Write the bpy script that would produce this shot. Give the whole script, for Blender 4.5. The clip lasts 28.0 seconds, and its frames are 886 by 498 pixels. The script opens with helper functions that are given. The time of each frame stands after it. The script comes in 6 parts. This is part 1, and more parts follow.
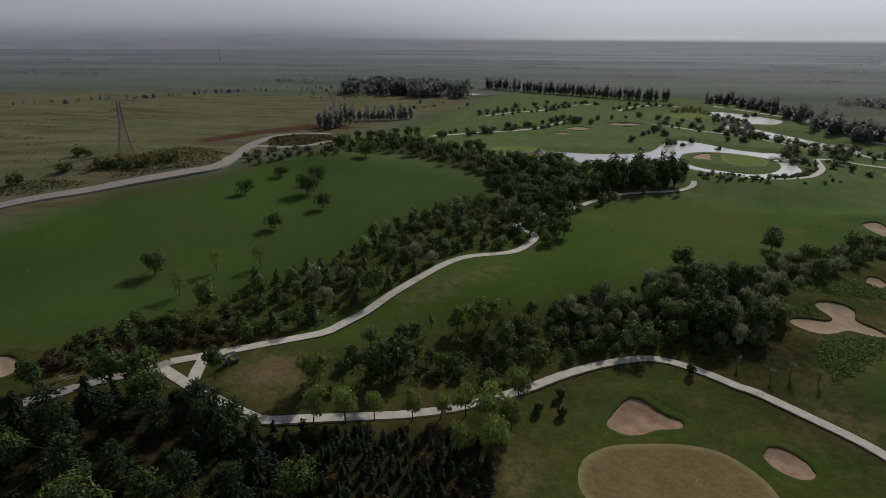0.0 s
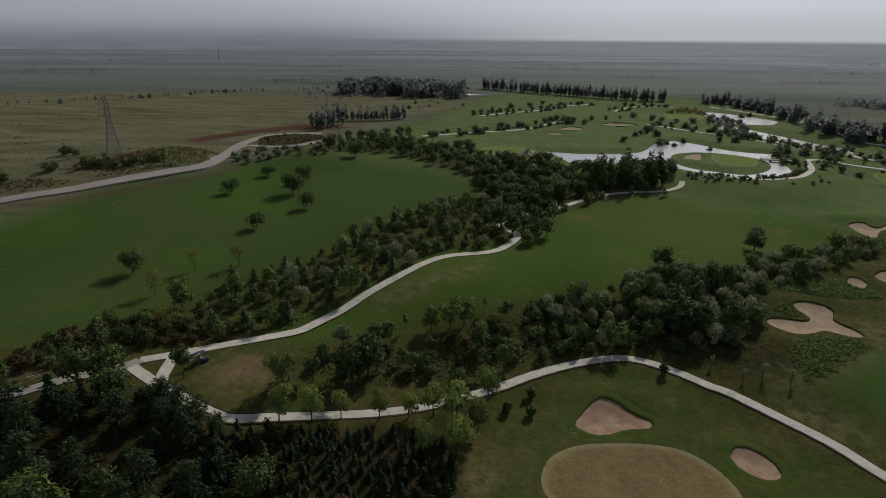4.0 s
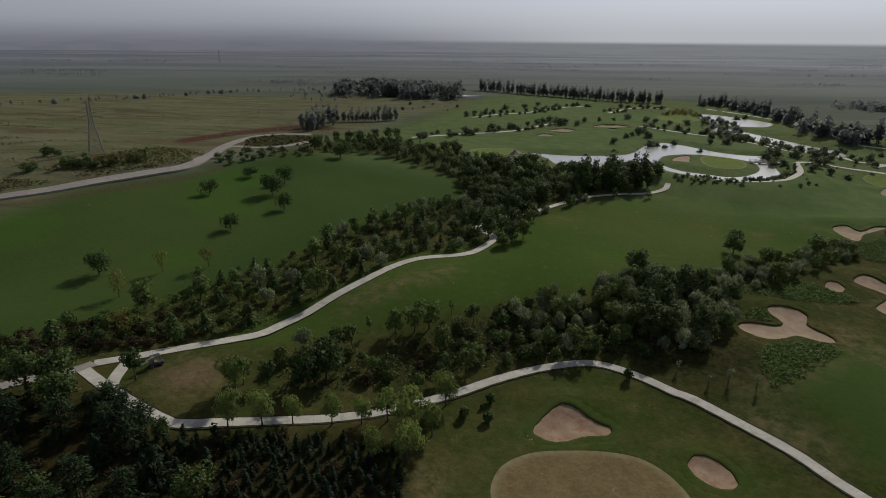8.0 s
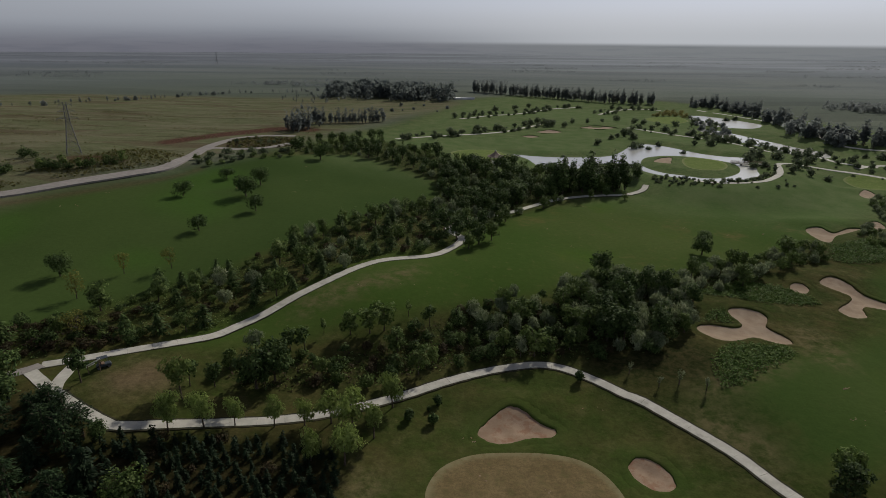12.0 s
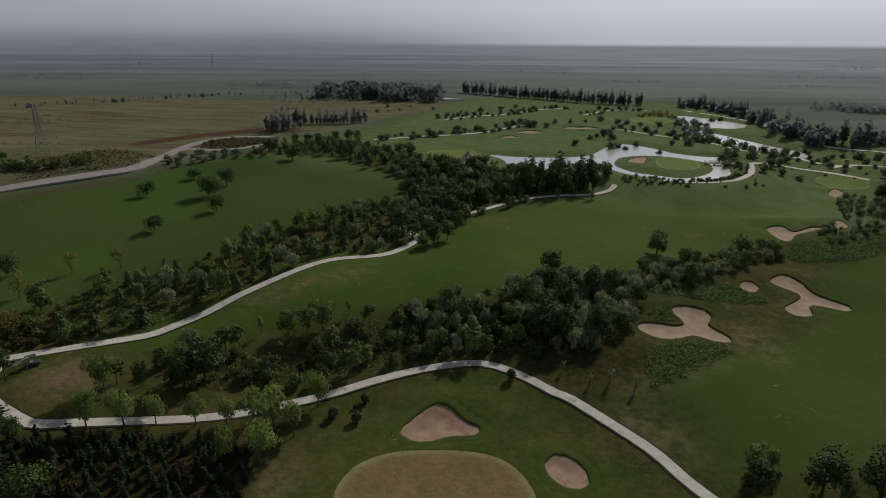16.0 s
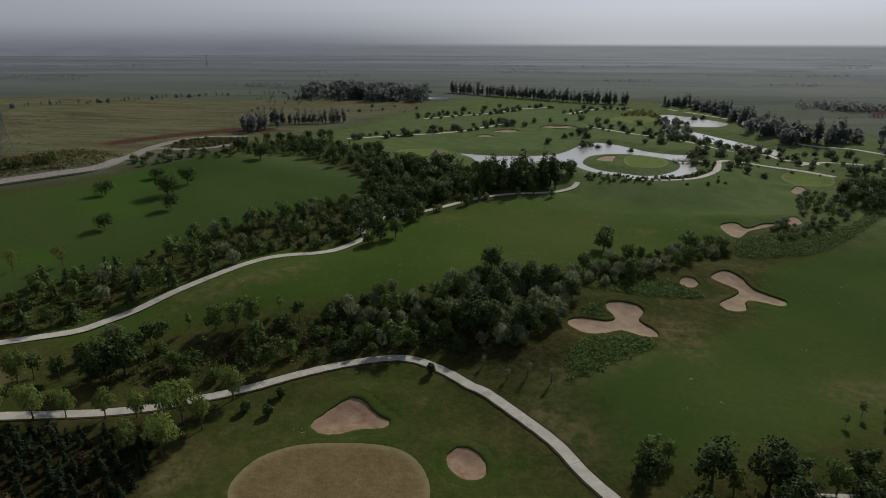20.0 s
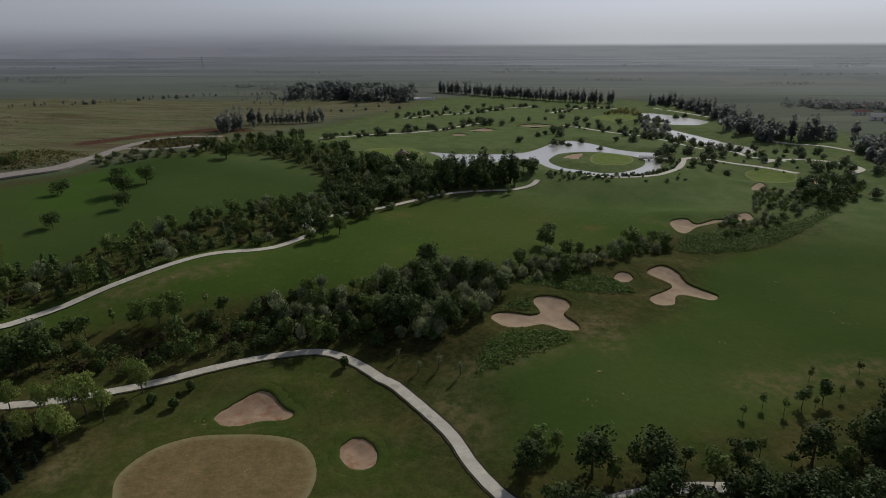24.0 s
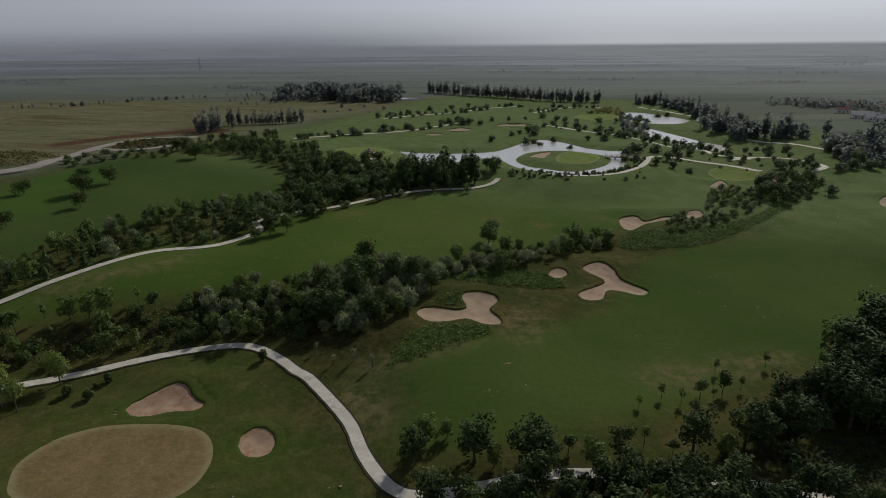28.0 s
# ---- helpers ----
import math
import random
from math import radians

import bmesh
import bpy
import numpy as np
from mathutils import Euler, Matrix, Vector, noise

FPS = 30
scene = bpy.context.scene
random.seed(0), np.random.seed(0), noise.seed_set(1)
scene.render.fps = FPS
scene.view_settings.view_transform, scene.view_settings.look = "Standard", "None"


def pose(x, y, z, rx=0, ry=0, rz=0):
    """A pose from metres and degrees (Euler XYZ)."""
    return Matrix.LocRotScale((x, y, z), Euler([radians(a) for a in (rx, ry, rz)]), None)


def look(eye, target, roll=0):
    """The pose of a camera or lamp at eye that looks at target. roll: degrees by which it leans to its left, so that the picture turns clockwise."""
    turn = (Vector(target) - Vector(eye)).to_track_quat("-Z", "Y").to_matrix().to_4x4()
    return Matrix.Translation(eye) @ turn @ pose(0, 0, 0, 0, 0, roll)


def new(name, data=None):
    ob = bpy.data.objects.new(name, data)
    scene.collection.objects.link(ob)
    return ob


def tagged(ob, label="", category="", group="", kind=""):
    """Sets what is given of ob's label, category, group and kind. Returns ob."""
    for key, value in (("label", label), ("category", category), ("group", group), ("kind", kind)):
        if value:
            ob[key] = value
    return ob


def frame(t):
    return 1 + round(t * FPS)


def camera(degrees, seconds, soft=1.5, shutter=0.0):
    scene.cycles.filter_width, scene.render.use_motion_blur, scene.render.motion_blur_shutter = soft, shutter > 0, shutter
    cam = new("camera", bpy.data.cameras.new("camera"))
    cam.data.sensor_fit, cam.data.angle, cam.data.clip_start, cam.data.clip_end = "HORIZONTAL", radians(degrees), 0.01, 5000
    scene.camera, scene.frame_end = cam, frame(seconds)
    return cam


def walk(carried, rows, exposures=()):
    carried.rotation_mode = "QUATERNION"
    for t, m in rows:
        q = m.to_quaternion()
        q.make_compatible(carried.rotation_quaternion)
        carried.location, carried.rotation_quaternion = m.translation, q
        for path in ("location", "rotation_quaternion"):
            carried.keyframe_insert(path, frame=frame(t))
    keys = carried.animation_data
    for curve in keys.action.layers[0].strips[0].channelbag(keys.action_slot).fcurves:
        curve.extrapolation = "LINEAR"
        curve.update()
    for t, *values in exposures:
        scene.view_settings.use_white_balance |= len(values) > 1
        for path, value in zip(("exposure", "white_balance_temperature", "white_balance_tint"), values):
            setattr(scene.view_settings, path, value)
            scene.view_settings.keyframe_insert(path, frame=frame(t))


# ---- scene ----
# ---- camera: a drone sliding to the right, about sixty metres up ----
cam = camera(73.7, 28.0, soft=0.3)
# seconds, x, y, z, pitch, roll, yaw
PATH = [
    (0, 0.71, -1.23, 60.43, -19.462, 0.424, -0.164),
    (1, 1.80, -1.51, 60.44, -19.451, 0.425, -0.171),
    (2, 3.06, -1.58, 60.37, -19.438, 0.440, -0.155),
    (3, 4.50, -1.44, 60.24, -19.423, 0.462, -0.115),
    (4, 6.14, -1.09, 60.09, -19.401, 0.488, -0.054),
    (5, 7.94, -0.61, 59.94, -19.373, 0.515, 0.020),
    (6, 9.84, -0.11, 59.83, -19.338, 0.542, 0.095),
    (7, 11.81, 0.32, 59.78, -19.299, 0.567, 0.161),
    (8, 13.81, 0.60, 59.79, -19.261, 0.586, 0.212),
    (9, 15.85, 0.75, 59.83, -19.228, 0.596, 0.244),
    (10, 18.01, 0.81, 59.88, -19.197, 0.595, 0.260),
    (11, 20.36, 0.83, 59.89, -19.162, 0.582, 0.269),
    (12, 22.98, 0.84, 59.85, -19.121, 0.555, 0.281),
    (13, 25.87, 0.85, 59.78, -19.081, 0.517, 0.299),
    (14, 28.99, 0.82, 59.69, -19.044, 0.476, 0.321),
    (15, 32.29, 0.73, 59.59, -19.013, 0.436, 0.342),
    (16, 35.71, 0.56, 59.50, -18.988, 0.401, 0.360),
    (17, 39.25, 0.32, 59.41, -18.971, 0.365, 0.376),
    (18, 42.92, 0.06, 59.30, -18.961, 0.320, 0.395),
    (19, 46.74, -0.19, 59.15, -18.957, 0.267, 0.414),
    (20, 50.70, -0.42, 58.97, -18.954, 0.208, 0.437),
    (21, 54.78, -0.65, 58.78, -18.950, 0.139, 0.471),
    (22, 58.97, -0.93, 58.60, -18.942, 0.059, 0.524),
    (23, 63.22, -1.28, 58.44, -18.927, -0.032, 0.598),
    (24, 67.52, -1.73, 58.29, -18.904, -0.129, 0.692),
    (25, 71.82, -2.26, 58.16, -18.878, -0.224, 0.796),
    (26, 76.09, -2.89, 58.09, -18.859, -0.307, 0.897),
    (27, 80.32, -3.62, 58.13, -18.857, -0.372, 0.982),
    (28, 84.49, -4.45, 58.28, -18.876, -0.416, 1.050),
]
walk(cam, [(t, pose(x, y, z, 90 + pitch, 0, yaw) @ pose(0, 0, 0, 0, 0, roll)) for t, x, y, z, pitch, roll, yaw in PATH])

from mathutils.geometry import delaunay_2d_cdt

# ---- world, sun and exposure ----
SUN_AZ, SUN_EL = 29.0, 33.0  # degrees clockwise from +y, degrees above the horizon
world = bpy.data.worlds.new("world")
scene.world = world
world.use_nodes = True
wn, wl = world.node_tree.nodes, world.node_tree.links
wn.clear()
sky = wn.new("ShaderNodeTexSky")
sky.sky_type, sky.sun_disc = "NISHITA", False
sky.sun_elevation, sky.sun_rotation = radians(SUN_EL), radians(SUN_AZ)
sky.air_density, sky.dust_density, sky.ozone_density = 1.0, 0.18, 1.0
grey = wn.new("ShaderNodeHueSaturation")
grey.inputs["Saturation"].default_value = 0.22
wl.new(sky.outputs[0], grey.inputs["Color"])
back = wn.new("ShaderNodeBackground")
back.inputs["Strength"].default_value = 0.070
tint = wn.new("ShaderNodeMix")
tint.data_type, tint.blend_type = "RGBA", "MULTIPLY"
tint.inputs[0].default_value = 1.0
tint.inputs[7].default_value = (0.93, 0.965, 1.12, 1.0)
wl.new(grey.outputs[0], tint.inputs[6])
wl.new(tint.outputs[2], back.inputs["Color"])
wout = wn.new("ShaderNodeOutputWorld")
wl.new(back.outputs[0], wout.inputs["Surface"])
sun_data = bpy.data.lights.new("sun", "SUN")
sun_data.energy, sun_data.angle, sun_data.color = 3.45, radians(2.5), (1.0, 0.94, 0.82)
sun = new("sun", sun_data)
_a, _e = radians(SUN_AZ), radians(SUN_EL)
sun.matrix_world = look((0, 0, 300), (-300 * math.sin(_a) * math.cos(_e), -300 * math.cos(_a) * math.cos(_e), 300 - 300 * math.sin(_e)))
scene.view_settings.exposure = -0.42


# ---- materials ----
def shader(name):
    m = bpy.data.materials.new(name)
    m.use_nodes = True
    m.node_tree.nodes.clear()
    return m, m.node_tree.nodes, m.node_tree.links


class Mat:
    """A small helper that strings nodes together."""

    def __init__(self, name):
        self.m, self.n, self.l = shader(name)
        self.geo = self.n.new("ShaderNodeNewGeometry")
        self.info = self.n.new("ShaderNodeObjectInfo")

    def put(self, socket, value):
        if isinstance(value, bpy.types.NodeSocket):
            self.l.new(value, socket)
        elif isinstance(value, tuple):
            socket.default_value = (*value, 1.0) if len(value) == 3 and len(socket.default_value) == 4 else value
        else:
            socket.default_value = value

    def noise(self, scale, detail=4.0, rough=0.55, stretch=None):
        n = self.n.new("ShaderNodeTexNoise")
        n.inputs["Scale"].default_value, n.inputs["Detail"].default_value, n.inputs["Roughness"].default_value = scale, detail, rough
        source = self.geo.outputs["Position"]
        if stretch:
            mp = self.n.new("ShaderNodeMapping")
            mp.inputs["Scale"].default_value, mp.inputs["Rotation"].default_value = stretch[0], (0, 0, stretch[1])
            self.l.new(source, mp.inputs["Vector"])
            source = mp.outputs[0]
        self.l.new(source, n.inputs["Vector"])
        return n.outputs["Fac"]

    def cells(self, scale, stretch):
        """A value for each cell of a stretched patchwork."""
        n = self.n.new("ShaderNodeTexVoronoi")
        n.inputs["Scale"].default_value = scale
        mp = self.n.new("ShaderNodeMapping")
        mp.inputs["Scale"].default_value, mp.inputs["Rotation"].default_value = stretch[0], (0, 0, stretch[1])
        self.l.new(self.geo.outputs["Position"], mp.inputs["Vector"])
        self.l.new(mp.outputs[0], n.inputs["Vector"])
        split = self.n.new("ShaderNodeSeparateColor")
        self.l.new(n.outputs["Color"], split.inputs[0])
        return split.outputs[0]

    def step(self, fac, low, high):
        r = self.n.new("ShaderNodeMapRange")
        r.interpolation_type = "SMOOTHSTEP"
        self.put(r.inputs["Value"], fac)
        r.inputs["From Min"].default_value, r.inputs["From Max"].default_value = low, high
        return r.outputs["Result"]

    def mul(self, a, b, op="MULTIPLY"):
        n = self.n.new("ShaderNodeMath")
        n.operation = op
        self.put(n.inputs[0], a)
        self.put(n.inputs[1], b)
        return n.outputs[0]

    def mix(self, fac, a, b, blend="MIX"):
        n = self.n.new("ShaderNodeMix")
        n.data_type, n.blend_type = "RGBA", blend
        self.put(n.inputs[0], fac)
        self.put(n.inputs[6], a)
        self.put(n.inputs[7], b)
        return n.outputs[2]

    def attr(self, name):
        n = self.n.new("ShaderNodeAttribute")
        n.attribute_name = name
        return n.outputs["Fac"]

    def bump(self, height, strength, distance):
        n = self.n.new("ShaderNodeBump")
        n.inputs["Strength"].default_value, n.inputs["Distance"].default_value = strength, distance
        self.l.new(height, n.inputs["Height"])
        return n.outputs[0]

    def done(self, colour, rough=0.9, bump=None, metal=0.0, spec=0.3, **more):
        p = self.n.new("ShaderNodeBsdfPrincipled")
        self.put(p.inputs["Base Color"], colour)
        self.put(p.inputs["Roughness"], rough)
        p.inputs["Metallic"].default_value = metal
        p.inputs["Specular IOR Level"].default_value = spec
        if bump is not None:
            self.l.new(bump, p.inputs["Normal"])
        for key, value in more.items():
            self.put(p.inputs[key.replace("_", " ")], value)
        o = self.n.new("ShaderNodeOutputMaterial")
        self.l.new(p.outputs[0], o.inputs["Surface"])
        return self.m


def ground_material():
    s = Mat("turf_and_fields")
    big, mid, fine, grain = s.noise(0.018, 5), s.noise(0.12, 5), s.noise(0.8, 5, 0.65), s.noise(2.6, 4, 0.7)
    rough = s.mix(s.step(mid, 0.35, 0.7), (0.042, 0.055, 0.015), (0.078, 0.069, 0.026))
    rough = s.mix(s.mul(s.step(s.noise(0.22, 6, 0.72), 0.50, 0.68), 0.55), rough, (0.118, 0.103, 0.046))
    rough = s.mix(s.mul(s.step(s.noise(0.16, 6, 0.7, ((1.0, 1.5, 1.0), 0.8)), 0.52, 0.68), 0.6), rough, (0.038, 0.062, 0.012))
    lush = s.mix(s.step(big, 0.35, 0.68), (0.048, 0.087, 0.016), (0.074, 0.103, 0.027))
    lush = s.mix(s.step(s.noise(0.07, 6, 0.65), 0.55, 0.76), lush, (0.115, 0.104, 0.036))
    lush = s.mix(s.mul(s.step(s.noise(0.45, 5, 0.7), 0.56, 0.72), 0.55), lush, (0.115, 0.112, 0.04))
    lush = s.mix(s.mul(s.step(s.noise(0.035, 4, 0.6), 0.55, 0.68), 0.6), lush, (0.044, 0.104, 0.010))
    dry = s.mix(s.step(s.noise(0.03, 5, 0.6, ((1.0, 2.6, 1.0), 0.12)), 0.38, 0.62), (0.11, 0.12, 0.062), (0.15, 0.142, 0.088))
    dry = s.mix(s.mul(s.step(s.noise(0.022, 6, 0.68, ((0.7, 2.6, 1.0), 0.2)), 0.50, 0.62), 0.75), dry, (0.098, 0.076, 0.048))
    dry = s.mix(s.mul(s.step(s.noise(0.03, 5, 0.7, ((0.45, 3.4, 1.0), 0.05)), 0.56, 0.64), 0.7), dry, (0.062, 0.070, 0.032))
    dry = s.mix(s.step(mid, 0.55, 0.75), dry, (0.07, 0.08, 0.035))
    soil = s.mix(s.step(fine, 0.35, 0.65), (0.026, 0.040, 0.010), (0.058, 0.056, 0.022))
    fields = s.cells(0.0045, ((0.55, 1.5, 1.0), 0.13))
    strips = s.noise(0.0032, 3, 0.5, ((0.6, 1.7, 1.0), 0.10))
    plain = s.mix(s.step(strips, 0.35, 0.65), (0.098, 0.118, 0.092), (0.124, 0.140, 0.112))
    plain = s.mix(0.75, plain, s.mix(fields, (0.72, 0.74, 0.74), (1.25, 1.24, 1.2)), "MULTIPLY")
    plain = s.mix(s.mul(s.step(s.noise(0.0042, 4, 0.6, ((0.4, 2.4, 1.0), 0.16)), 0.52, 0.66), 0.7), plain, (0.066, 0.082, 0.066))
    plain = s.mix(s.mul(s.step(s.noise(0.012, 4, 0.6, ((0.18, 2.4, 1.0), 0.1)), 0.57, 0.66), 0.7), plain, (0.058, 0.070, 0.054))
    # Haze painted into the far fields: bluer, paler with distance, lighter to the east.
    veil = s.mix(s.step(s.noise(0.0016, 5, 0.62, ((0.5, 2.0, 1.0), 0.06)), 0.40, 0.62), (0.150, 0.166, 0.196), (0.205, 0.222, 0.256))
    plain = s.mix(s.attr("far"), plain, s.mix(s.attr("east_haze"), veil, s.mix(1.0, veil, (1.40, 1.40, 1.34), "MULTIPLY")))
    lush = s.mix(s.attr("deep"), lush, s.mix(s.step(big, 0.35, 0.68), (0.041, 0.071, 0.018), (0.056, 0.087, 0.024)))
    lush = s.mix(s.mul(s.attr("fresh"), 0.6), lush, s.mix(mid, (0.045, 0.100, 0.014), (0.060, 0.116, 0.024)))
    c = s.mix(s.attr("lush"), rough, lush)
    coarse = s.mul(1.0, s.mul(s.attr("lush"), 0.6), "SUBTRACT")
    # Far holes paled to stand in for haze over the turf.
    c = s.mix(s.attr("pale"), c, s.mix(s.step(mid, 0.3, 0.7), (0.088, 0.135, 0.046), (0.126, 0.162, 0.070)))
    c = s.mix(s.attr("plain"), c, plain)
    c = s.mix(s.attr("dry"), c, dry)
    c = s.mix(s.attr("soil"), c, soil)
    c = s.mix(s.mul(s.attr("worn"), s.step(s.noise(0.35, 6, 0.7), 0.35, 0.65)), c, s.mix(fine, (0.125, 0.105, 0.05), (0.165, 0.14, 0.072)))
    # Dark floor of the woods; the trees' shade is painted into it too.
    c = s.mix(s.attr("litter_shade"), c, s.mix(s.step(fine, 0.3, 0.7), (0.012, 0.013, 0.006), (0.036, 0.028, 0.013)))
    c = s.mix(s.attr("clay"), c, s.mix(s.step(fine, 0.3, 0.7), (0.060, 0.030, 0.021), (0.105, 0.056, 0.040)))
    c = s.mix(s.attr("bare"), c, s.mix(fine, (0.12, 0.082, 0.05), (0.165, 0.118, 0.075)))
    c = s.mix(s.mul(coarse, 0.3), c, s.mix(s.step(grain, 0.25, 0.75), (0.5, 0.5, 0.5), (1.5, 1.5, 1.45)), "MULTIPLY")
    c = s.mix(s.mul(coarse, 0.45), c, s.mix(s.step(fine, 0.25, 0.75), (0.6, 0.62, 0.6), (1.4, 1.38, 1.35)), "MULTIPLY")
    return s.done(c, 1.0, s.bump(s.mul(fine, coarse), 0.6, 0.25), spec=0.02)


def turf_material(name, dark, light, patch, patchiness):
    s = Mat(name)
    c = s.mix(s.step(s.noise(0.25, 5), 0.35, 0.68), dark, light)
    c = s.mix(s.mul(s.step(s.noise(0.6, 6, 0.7), 0.5, 0.7), patchiness), c, patch)
    c = s.mix(0.5, c, s.mix(s.step(s.noise(1.1, 6, 0.75, ((0.8, 1.2, 1.0), 0.35)), 0.3, 0.7), (0.75, 0.76, 0.73), (1.22, 1.21, 1.18)), "MULTIPLY")
    c = s.mix(0.55, c, s.mix(s.step(s.noise(2.4, 6, 0.8), 0.32, 0.68), (0.62, 0.64, 0.6), (1.36, 1.33, 1.28)), "MULTIPLY")
    c = s.mix(0.4, c, s.mix(s.noise(7.0, 3), (0.6, 0.6, 0.6), (1.4, 1.4, 1.35)), "MULTIPLY")
    c = s.mix(s.mul(s.attr("rim"), s.step(s.noise(0.8, 5, 0.7), 0.2, 0.6)), c, s.mix(0.6, light, (0.26, 0.25, 0.14)))
    return s.done(c, 1.0, s.bump(s.noise(3.0, 3), 0.35, 0.06), spec=0.02)


def sand_material(name, dark, light, red, redness):
    s = Mat(name)
    c = s.mix(s.step(s.noise(0.35, 5), 0.3, 0.7), dark, light)
    c = s.mix(s.mul(s.step(s.noise(0.5, 5, 0.65), 0.48, 0.64), redness), c, red)
    c = s.mix(0.4, c, s.mix(s.noise(9.0, 2), (0.7, 0.7, 0.7), (1.3, 1.3, 1.3)), "MULTIPLY")
    return s.done(c, 0.95, s.bump(s.noise(2.5, 3, 0.5, ((1, 4, 1), 0.5)), 0.4, 0.06), spec=0.1)


def concrete_material(name, a, b):
    s = Mat(name)
    c = s.mix(s.step(s.noise(0.6, 5, 0.65), 0.35, 0.7), a, b)
    c = s.mix(s.mul(s.step(s.noise(0.25, 5, 0.7), 0.55, 0.75), 0.55), c, (0.2, 0.185, 0.155))
    c = s.mix(0.35, c, s.mix(s.info.outputs["Random"], (0.8, 0.8, 0.8), (1.15, 1.15, 1.15)), "MULTIPLY")
    return s.done(c, 0.85, s.bump(s.noise(14.0, 3), 0.2, 0.01), spec=0.25)


def leaf_material(name, dark, light, tip, glow=0.3):
    s = Mat(name)
    c = s.mix(s.geo.outputs["Random Per Island"], dark, light)
    c = s.mix(s.step(s.noise(0.7, 3), 0.45, 0.75), c, tip)
    c = s.mix(0.6, c, s.mix(s.info.outputs["Random"], (0.6, 0.64, 0.6), (1.4, 1.36, 1.3)), "MULTIPLY")
    p = s.n.new("ShaderNodeBsdfPrincipled")
    s.put(p.inputs["Base Color"], c)
    p.inputs["Roughness"].default_value, p.inputs["Specular IOR Level"].default_value = 0.68, 0.10
    t = s.n.new("ShaderNodeBsdfTranslucent")
    s.put(t.inputs["Color"], c)
    mx = s.n.new("ShaderNodeMixShader")
    mx.inputs[0].default_value = glow
    s.l.new(p.outputs[0], mx.inputs[1])
    s.l.new(t.outputs[0], mx.inputs[2])
    o = s.n.new("ShaderNodeOutputMaterial")
    s.l.new(mx.outputs[0], o.inputs["Surface"])
    return s.m


def plain_material(name, a, b, rough=0.8, scale=2.0, metal=0.0):
    s = Mat(name)
    n = s.noise(scale, 4)
    return s.done(s.mix(s.step(n, 0.3, 0.7), a, b), rough, s.bump(n, 0.25, 0.02), metal)


def water_material():
    s = Mat("pond_water")
    h = s.mul(s.noise(0.9, 3, 0.5, ((1.0, 2.2, 1.0), 0.3)), s.noise(0.06, 3), "ADD")
    # Pale grey base colour stands in for bright glint on the water.
    return s.done(s.mix(s.noise(0.05, 3), (0.42, 0.42, 0.39), (0.48, 0.48, 0.45)), 0.18, s.bump(h, 0.10, 0.06), spec=0.9)


M_GROUND = ground_material()
M_GREEN_TAN = turf_material("dormant_green_turf", (0.158, 0.119, 0.062), (0.190, 0.143, 0.077), (0.108, 0.102, 0.044), 0.7)
M_GREEN = turf_material("putting_green_turf", (0.130, 0.180, 0.052), (0.160, 0.205, 0.068), (0.15, 0.17, 0.07), 0.4)
M_SAND = sand_material("bunker_sand", (0.27, 0.19, 0.130), (0.36, 0.26, 0.183), (0.25, 0.130, 0.080), 0.7)
# Creamier sand; on the far bunkers its paleness also stands in for haze.
M_SAND_PALE = sand_material("pale_bunker_sand", (0.315, 0.236, 0.166), (0.380, 0.295, 0.214), (0.29, 0.20, 0.14), 0.5)
M_PATH = concrete_material("path_concrete", (0.44, 0.42, 0.37), (0.55, 0.53, 0.47))
M_ROAD = concrete_material("road_concrete", (0.25, 0.228, 0.212), (0.31, 0.282, 0.262))
M_EDGE = plain_material("dark_path_edge", (0.022, 0.024, 0.012), (0.050, 0.044, 0.024), 1.0, 1.2)
M_WATER = water_material()
M_BARK = plain_material("bark", (0.06, 0.045, 0.03), (0.13, 0.10, 0.075), 0.9, 6.0)
M_STEEL = plain_material("galvanised_steel", (0.16, 0.16, 0.165), (0.24, 0.24, 0.245), 0.55, 3.0, 0.5)
M_WHITE = plain_material("limewashed_wall", (0.55, 0.54, 0.5), (0.68, 0.66, 0.62), 0.85, 1.5)
M_TILE = plain_material("grey_roof_tile", (0.09, 0.09, 0.10), (0.15, 0.145, 0.14), 0.8, 5.0)
M_BROWN_TILE = plain_material("brown_roof_tile", (0.17, 0.125, 0.10), (0.26, 0.20, 0.165), 0.8, 5.0)
M_WOOD = plain_material("weathered_timber", (0.16, 0.10, 0.07), (0.24, 0.17, 0.12), 0.8, 4.0)
L_PINE = leaf_material("pine_needles", (0.008, 0.018, 0.008), (0.022, 0.04, 0.017), (0.036, 0.06, 0.03), 0.12)
L_DARK = leaf_material("dark_leaves", (0.014, 0.032, 0.008), (0.088, 0.138, 0.04), (0.13, 0.176, 0.064), 0.2)
L_MID = leaf_material("mid_green_leaves", (0.036, 0.07, 0.014), (0.15, 0.205, 0.058), (0.19, 0.238, 0.086), 0.24)
L_WILLOW = leaf_material("willow_leaves", (0.12, 0.175, 0.04), (0.24, 0.305, 0.092), (0.25, 0.3, 0.105), 0.4)
L_SILVER = leaf_material("grey_green_leaves", (0.085, 0.122, 0.054), (0.295, 0.338, 0.198), (0.38, 0.41, 0.275), 0.38)
L_YELLOW = leaf_material("yellowing_leaves", (0.11, 0.11, 0.025), (0.21, 0.19, 0.05), (0.15, 0.17, 0.05), 0.4)
L_RUST = leaf_material("rusty_brown_brush", (0.030, 0.025, 0.013), (0.085, 0.060, 0.032), (0.055, 0.062, 0.024), 0.2)
